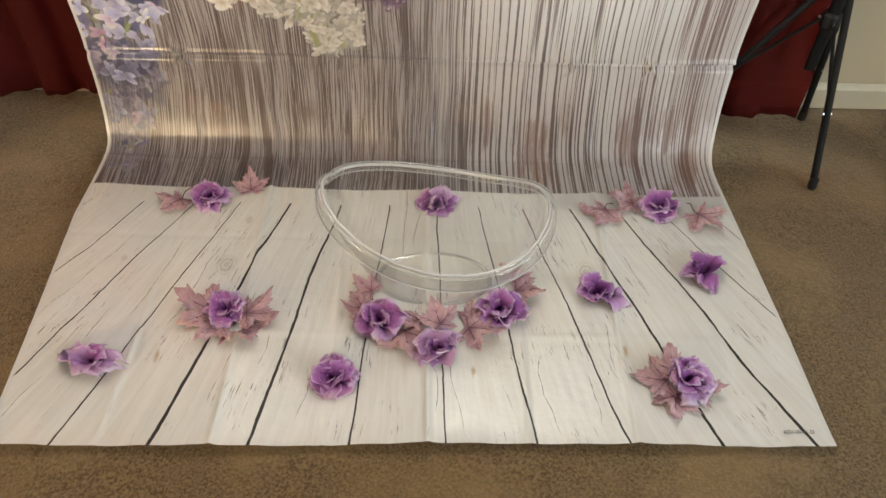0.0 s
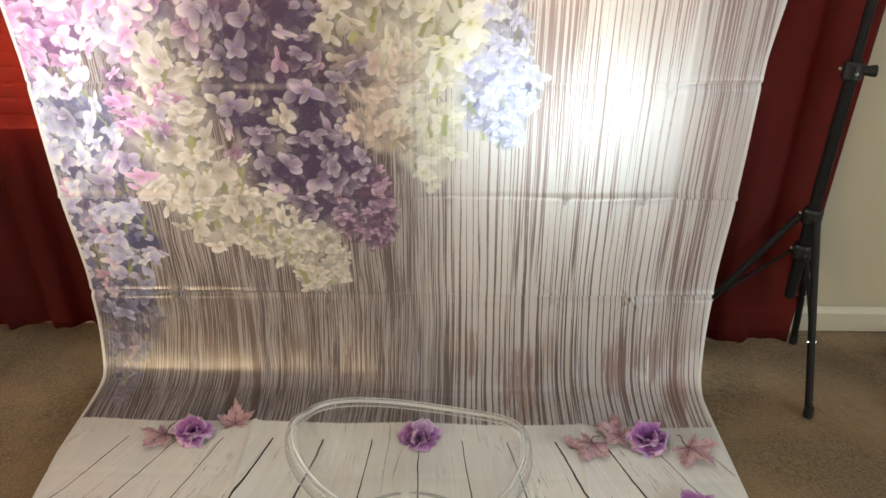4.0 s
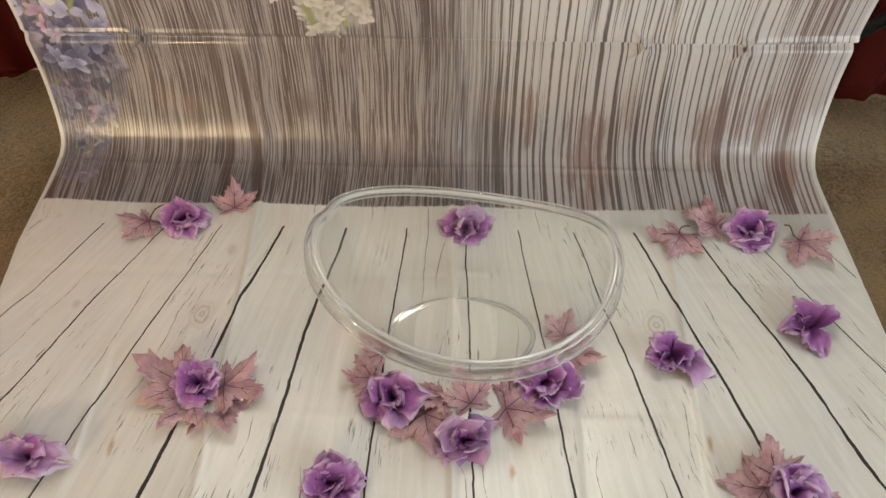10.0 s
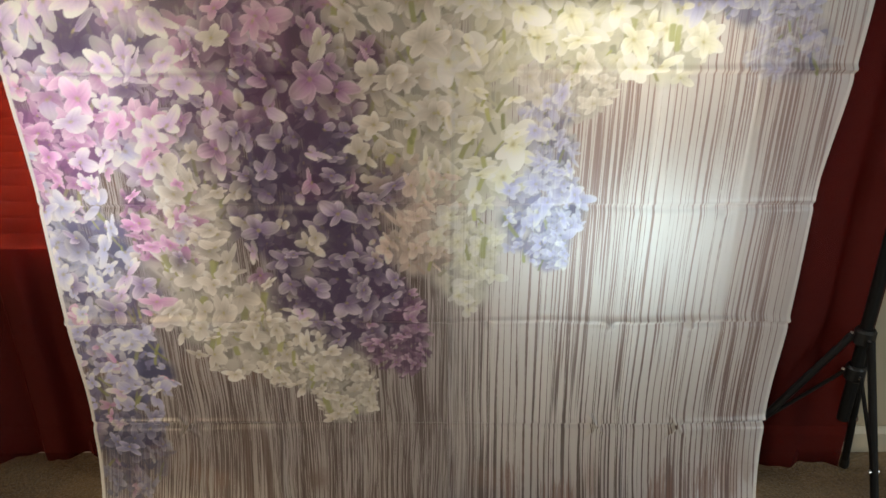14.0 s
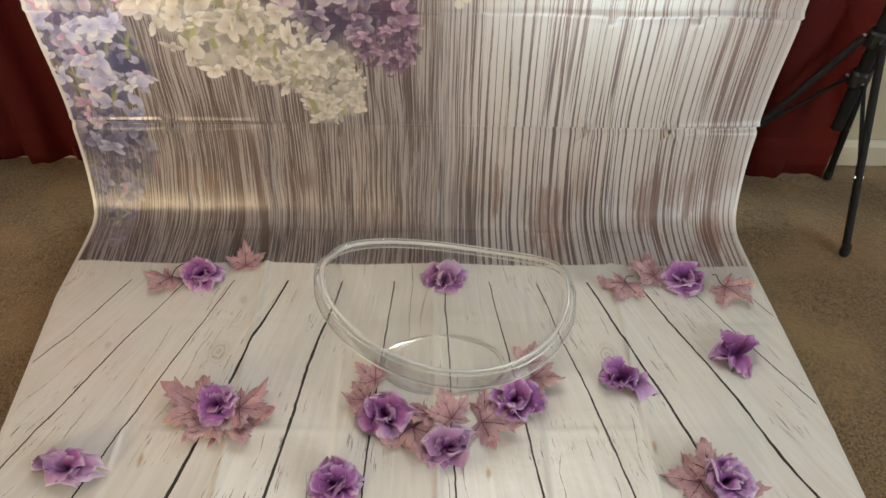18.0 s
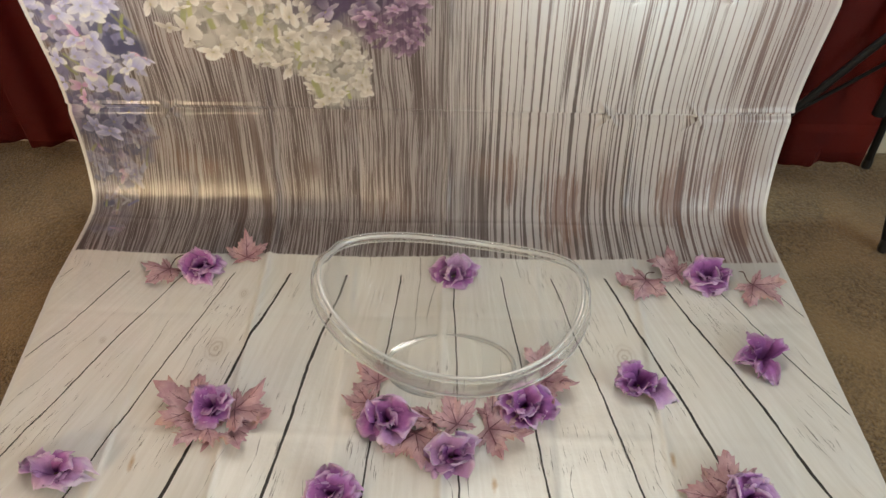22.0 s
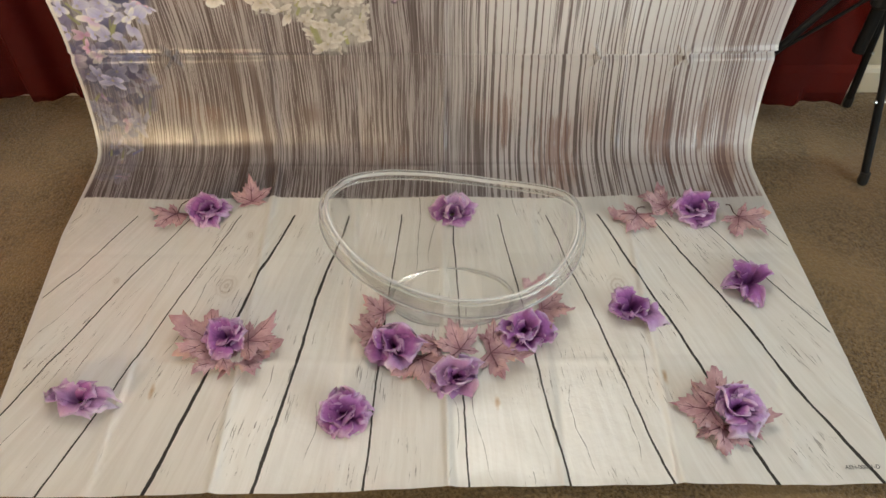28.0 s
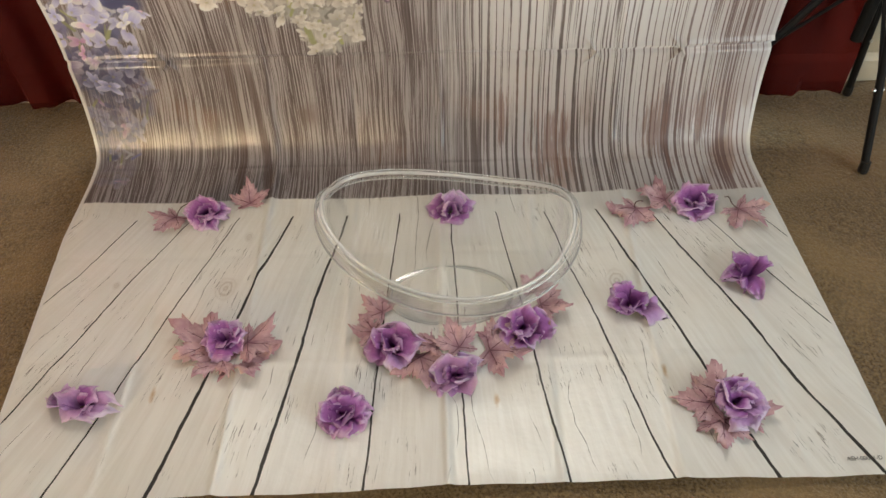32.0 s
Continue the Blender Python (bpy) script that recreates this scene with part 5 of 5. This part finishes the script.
def flower(x, y, size, seed, label, rx=0.0, ry=0.0, rz=0.0, outer=5, mid=3, inner=2, pale=False, spread=1.0, z=0.006, petals=(), heart=3):
    rnd = random.Random(seed)
    fl = thing("silk_flower", (x, y, z), label, "silk flower", group="scattered silk flowers")
    fl.rotation_euler = [radians(a) for a in (rx, ry, rz)]
    fl.scale = (0.94, 0.85, 1.08)
    mats = (PETAL_PALE, PETAL) if pale else (PETAL, PETAL_PALE)
    for n, ln, wd, lift, zz, out in ((outer, 0.056, 0.0330, 14, 0.004, 0.001), (mid, 0.046, 0.0300, 40, 0.006, 0.001), (inner, 0.034, 0.0230, 58, 0.006, 0.004)):
        a0 = rnd.uniform(0, 360)
        for k in range(0 if petals else n):
            petal(fl, ln * size * rnd.uniform(0.72, 1.16), wd * size * rnd.uniform(0.8, 1.2), rnd.uniform(0.20, 0.52), rnd.uniform(0.1, 1.0) * spread, rnd.uniform(0.06, 0.15),
                  a0 + 360 * k / max(n, 1) + rnd.uniform(-24, 24), lift + rnd.uniform(-10, 16), rnd.uniform(-24, 24), mats[0] if rnd.random() < 0.78 else mats[1], rnd, zz * size, out)
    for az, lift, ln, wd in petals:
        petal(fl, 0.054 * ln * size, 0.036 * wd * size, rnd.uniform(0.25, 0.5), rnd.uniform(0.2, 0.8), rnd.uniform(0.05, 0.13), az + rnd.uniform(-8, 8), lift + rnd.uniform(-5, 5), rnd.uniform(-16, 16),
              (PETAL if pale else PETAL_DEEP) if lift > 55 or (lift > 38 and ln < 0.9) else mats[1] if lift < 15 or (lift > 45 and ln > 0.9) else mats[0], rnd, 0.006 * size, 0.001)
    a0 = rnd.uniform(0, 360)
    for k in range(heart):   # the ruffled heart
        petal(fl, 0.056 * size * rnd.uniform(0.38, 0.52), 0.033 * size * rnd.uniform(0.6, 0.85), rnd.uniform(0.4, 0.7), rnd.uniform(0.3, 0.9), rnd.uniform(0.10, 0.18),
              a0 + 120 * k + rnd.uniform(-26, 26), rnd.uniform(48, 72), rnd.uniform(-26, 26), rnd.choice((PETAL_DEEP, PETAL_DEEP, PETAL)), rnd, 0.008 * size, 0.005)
    part("calyx", lathe(bmesh.new(), ((0.002, -0.003), (0.007, 0.0), (0.009, 0.006), (0.004, 0.010)), 12), STEM, fl)
    return fl


def maple(x, y, z, length, turn, seed, label="dusty pink cloth maple leaf with brown tips", rx=0.0, ry=0.0, curl=0.15, stem=0.0):
    rnd = random.Random(seed)
    lf = thing("maple_leaf", (x, y, z + 0.003), label, "silk leaf", group="scattered silk leaves")
    length *= 0.93
    lf.rotation_euler = (radians(rx), radians(ry), radians(turn))
    lobes = ((-112, 0.56, 17), (-56, 0.86, 21), (0, 1.0, 22), (56, 0.86, 21), (112, 0.56, 17))
    rim = []
    for i, (a, l, hw) in enumerate(lobes):
        l *= rnd.uniform(0.92, 1.06)
        for da, f in ((-1.38, 0.50), (-1.12, 0.66), (-0.86, 0.61), (-0.66, 0.82), (-0.42, 0.76), (-0.20, 0.88), (0, 1.0), (0.20, 0.88), (0.42, 0.76), (0.66, 0.82), (0.86, 0.61), (1.12, 0.66), (1.38, 0.50)):
            rim.append((a + da * hw, f * l * length * rnd.uniform(0.97, 1.03)))
        if i < 4:
            b = lobes[i + 1]
            rim.append(((a + hw * 1.35 + b[0] - b[2] * 1.35) / 2, 0.46 * min(l, b[1]) / 0.8 * length))
    rim.append((165, 0.10 * length))
    rim.append((195, 0.10 * length))
    g, vals = bmesh.new(), []
    ph = rnd.uniform(0, 6.28)
    levels = (0.22, 0.5, 0.76, 1.0)

    def height(px, py):
        r = math.hypot(px, py) / length
        a = math.atan2(px, py)
        rum = 0.42 * noise.noise(Vector((px / length * 2.2, py / length * 2.2, ph * 7))) + 0.12 * noise.noise(Vector((px / length * 5, py / length * 5, ph * 3)))
        h = length * (r * rum + curl * r * r + 0.09 * r * math.sin(a * 3 + ph) + 0.07 * r * r * math.sin(a * 7 + ph * 2) - 0.03 * r * abs(math.sin(a * 1.6)) + 0.05 * r * r * math.sin(py / length * 5 + ph))
        return h if h > 0 else 0.003 * math.tanh(h / 0.006)

    centre = g.verts.new((0, 0, 0))
    vals.append(0.0)
    rings = []
    for lv in levels:
        ring = []
        for a, r in rim:
            px, py = r * lv * math.sin(radians(a)), r * lv * math.cos(radians(a))
            ring.append(g.verts.new((px, py, height(px, py))))
            vals.append(lv * r / length)
        rings.append(ring)
    n = len(rim)
    for k in range(n):
        g.faces.new((centre, rings[0][(k + 1) % n], rings[0][k]))
        for a, b in zip(rings, rings[1:]):
            g.faces.new((a[k], a[(k + 1) % n], b[(k + 1) % n], b[k]))
    bl = part("blade", g, LEAF, lf, smooth=True)
    floats(bl, "reach", vals)
    so = bl.modifiers.new("thickness", "SOLIDIFY")
    so.thickness, so.offset = 0.0005, 0.0
    for a, l, hw in lobes:
        vg = bmesh.new()
        pts, rad = [], []
        for k in range(6):
            r = length * l * 0.86 * k / 5
            px, py = r * math.sin(radians(a)), r * math.cos(radians(a))
            pts.append((px, py, height(px, py) + 0.0004))
            rad.append(0.0011 * (1 - 0.75 * k / 5))
        part("vein", tube(vg, pts, rad, 6), VEIN, lf)
        for sgn in (-1, 1):
            sg = bmesh.new()
            p0 = length * l * 0.40
            pts = []
            for k in range(4):
                r0 = p0 + length * l * 0.22 * k / 3
                off = sgn * length * l * 0.11 * k / 3
                sa, ca = math.sin(radians(a)), math.cos(radians(a))
                px, py = r0 * sa + off * ca, r0 * ca - off * sa
                pts.append((px, py, height(px, py) + 0.0003))
            part("vein", tube(sg, pts, [0.0006, 0.0005, 0.0004, 0.0002], 5), VEIN, lf)
    if stem:
        sg = bmesh.new()
        pts = [(0.006 * math.sin(k * 0.9 + ph), -stem * k / 6, 0.010 * math.sin(math.pi * k / 6) + 0.0005) for k in range(7)]
        part("stem", tube(sg, pts, 0.0011, 7), STEM, lf)
    return lf


PURPLE_L = "ruffled purple silk flower lying on the white boards"
# back row
flower(-0.537, 0.610, 0.92, 1, "deep purple silk flower between two pink leaves", rx=14, petals=((75, 30, 1.05, 0.9), (20, 45, 0.95, 1.0), (-40, 44, 0.9, 0.9), (-82, 26, 1.0, 0.9), (-148, 30, 1.0, 0.7), (135, 22, 0.9, 1.0), (40, 62, 0.6, 0.9), (200, 60, 0.6, 0.9)))
maple(-0.606, 0.606, 0.012, 0.072, 150, 2, rx=8, stem=0.07)
maple(-0.452, 0.640, 0.014, 0.066, 8, 3, rx=14, ry=-6)
flower(-0.020, 0.604, 0.94, 5, "purple silk flower behind the clear bowl", rx=18, petals=((5, 50, 1.05, 0.8), (70, 24, 1.05, 0.9), (-72, 26, 1.05, 1.0), (-150, 16, 0.95, 1.0), (140, 16, 0.9, 0.9), (20, 62, 0.6, 0.8)))
flower(0.496, 0.604, 0.98, 6, "deep purple silk flower among pink leaves", rx=6, petals=((20, 44, 1.0, 1.1), (84, 26, 1.0, 0.9), (-76, 26, 1.05, 0.9), (-130, 22, 0.95, 1.0), (170, 18, 0.9, 1.1), (120, 20, 0.95, 0.9), (150, 56, 0.6, 1.1), (-40, 58, 0.6, 0.9)))
maple(0.372, 0.596, 0.014, 0.085, 150, 7, rx=6, stem=0.03)
maple(0.438, 0.618, 0.016, 0.075, 70, 8, rx=10)
maple(0.585, 0.588, 0.014, 0.080, 215, 9, ry=8, stem=0.04)
# right side
flower(0.546, 0.402, 0.98, 11, "purple silk flower with petals opened like wings", rx=4, heart=1, petals=((14, 34, 1.1, 0.72), (30, 50, 0.7, 0.6), (-56, 20, 1.25, 0.95), (98, 26, 1.0, 0.72), (75, 42, 0.75, 0.5), (-168, 30, 1.05, 0.55), (150, 40, 0.8, 0.5)))
flower(0.314, 0.340, 1.0, 12, "purple silk flower with petals opened like wings", rx=6, heart=1, petals=((48, 32, 1.05, 0.85), (92, 26, 0.95, 0.7), (118, 44, 0.7, 0.5), (-112, 12, 1.3, 1.05), (-60, 44, 0.75, 0.6), (170, 48, 0.75, 0.55), (-150, 40, 0.7, 0.5)))
flower(0.446, 0.122, 0.98, 13, "purple silk flower on a bed of pink leaves", rx=6, z=0.016, pale=True, petals=((58, 56, 1.05, 1.2), (0, 36, 0.95, 0.9), (-55, 28, 1.0, 0.9), (-105, 20, 1.05, 1.0), (-165, 16, 1.05, 1.1), (135, 40, 0.8, 0.9), (-20, 60, 0.65, 0.9), (-140, 58, 0.6, 0.9)))
maple(0.433, 0.148, 0.012, 0.068, 2, 14, rx=10)
maple(0.412, 0.130, 0.012, 0.076, 82, 15, rx=6)
maple(0.422, 0.098, 0.012, 0.070, 168, 16, rx=4)
maple(0.458, 0.118, 0.012, 0.068, 262, 17, rx=6)
# left side
flower(-0.430, 0.272, 0.84, 21, "purple silk flower on a bed of pink leaves", rx=8, z=0.018, petals=((40, 42, 1.15, 0.8), (88, 28, 1.0, 0.9), (-20, 52, 0.95, 0.8), (-75, 32, 1.05, 0.8), (-140, 22, 0.85, 0.9), (145, 20, 1.0, 1.0), (60, 60, 0.65, 0.9), (-100, 60, 0.6, 0.9)))
maple(-0.462, 0.276, 0.014, 0.094, 68, 22, rx=12)
maple(-0.396, 0.274, 0.016, 0.086, 254, 23, rx=6)
maple(-0.404, 0.248, 0.012, 0.084, 212, 24, rx=8)
maple(-0.442, 0.250, 0.012, 0.080, 150, 25, rx=8)
flower(-0.208, 0.124, 0.86, 26, PURPLE_L, rx=10, petals=((8, 30, 1.2, 0.8), (-40, 40, 1.0, 0.9), (55, 40, 1.0, 1.0), (105, 24, 1.05, 1.0), (160, 20, 1.0, 1.1), (-150, 22, 1.0, 1.1), (-90, 26, 1.1, 1.0), (130, 50, 0.7, 1.2), (-10, 58, 0.62, 1.1), (-100, 56, 0.6, 1.0)))
flower(-0.660, 0.150, 0.98, 27, "pale purple silk flower lying on its side", rx=4, heart=1, pale=True, petals=((84, 22, 1.25, 0.8), (-95, 24, 1.25, 0.9), (55, 46, 0.9, 0.7), (-40, 44, 0.85, 0.8), (150, 34, 0.75, 0.9), (-140, 34, 0.8, 0.9), (10, 60, 0.55, 0.9)))
# round the bowl
flower(-0.020, 0.194, 0.96, 31, "lilac silk flower in front of the clear bowl", rx=10, pale=True, petals=((15, 50, 0.9, 1.25), (-58, 24, 1.15, 0.85), (-115, 34, 0.9, 0.9), (-168, 16, 1.1, 1.1), (130, 26, 0.95, 1.1), (80, 36, 0.9, 1.0), (170, 60, 0.55, 1.0), (30, 64, 0.5, 0.9)))
flower(-0.130, 0.258, 1.0, 32, "deep purple silk flower beside the clear bowl", rx=8, petals=((-78, 36, 1.1, 1.0), (-172, 14, 1.25, 0.75), (140, 26, 0.85, 0.8), (96, 24, 1.05, 1.0), (45, 40, 0.95, 1.0), (-15, 46, 0.9, 1.0), (110, 60, 0.6, 1.0), (-60, 62, 0.6, 0.9)))
flower(0.106, 0.290, 0.98, 33, "deep purple silk flower beside the clear bowl", rx=8, petals=((-88, 18, 1.25, 1.1), (-35, 40, 1.0, 0.8), (25, 44, 0.95, 0.8), (95, 26, 1.05, 0.75), (150, 18, 0.95, 0.9), (-150, 16, 0.9, 0.9), (70, 60, 0.65, 0.8), (-120, 60, 0.55, 0.9)))
maple(-0.080, 0.236, 0.012, 0.085, 190, 34, rx=8)
maple(-0.010, 0.252, 0.016, 0.066, 20, 35, rx=14)
maple(0.045, 0.246, 0.014, 0.092, 255, 36, rx=8)
maple(-0.165, 0.294, 0.012, 0.062, 95, 37, rx=12, stem=0.03)
maple(-0.152, 0.338, 0.014, 0.058, 60, 38, rx=14)
maple(0.146, 0.345, 0.016, 0.070, 250, 39, rx=10)
maple(0.140, 0.376, 0.016, 0.058, 340, 40, rx=18)
maple(-0.052, 0.268, 0.012, 0.060, 125, 41, rx=12)
maple(0.050, 0.266, 0.012, 0.066, 300, 42, rx=10)

# ------------------------------------------------ on the carpet beside the stand
cord = thing("power_cord", (1.203, 0.935, 0), "dark brown power cord with its plug on the carpet", "cord")
part("cable", tube(bmesh.new(), [(0.012, 0.010, 0.012), (0.030, 0.026, 0.020), (0.060, 0.055, 0.030), (0.110, 0.072, 0.022), (0.19, 0.070, 0.008), (0.40, 0.060, 0.006)], 0.0045, 8), plain("brown_rubber", (0.035, 0.016, 0.008), 0.55), cord, smooth=True)
part("plug", tube(bmesh.new(), [(-0.012, -0.006, 0.009), (-0.006, -0.003, 0.010), (0.008, 0.006, 0.012), (0.018, 0.015, 0.014)], [0.006, 0.0095, 0.0090, 0.005], 10), plain("brown_plastic", (0.03, 0.014, 0.008), 0.45), cord, smooth=True)
bag = thing("gear_bag", (1.195, 0.715, 0), "small soft black cloth bag lying on the carpet", "bag")
g = bmesh.new()
bmesh.ops.create_uvsphere(g, u_segments=28, v_segments=14, radius=1.0)
for v in g.verts:
    x, y, z = v.co
    sag = 0.006 * math.sin(7 * x + 3 * y) * math.cos(5 * y - 2 * x)
    k = max(abs(x), abs(y)) ** 0.15 if max(abs(x), abs(y)) > 1e-6 else 1.0
    v.co = (0.082 * x * k, 0.052 * y * k, max(0.0, 0.028 + 0.030 * z + sag * max(z, 0.0)))
part("body", g, plain("black_nylon", (0.010, 0.010, 0.011), 0.8, vary=0.4, scale=60.0, bump=0.1), bag, smooth=True)
part("zip", tube(bmesh.new(), [(-0.062, 0.0, 0.049), (-0.03, 0.003, 0.057), (0.0, 0.0, 0.060), (0.03, -0.003, 0.057), (0.062, 0.0, 0.049)], 0.0026, 8), PLASTIC, bag, smooth=True)
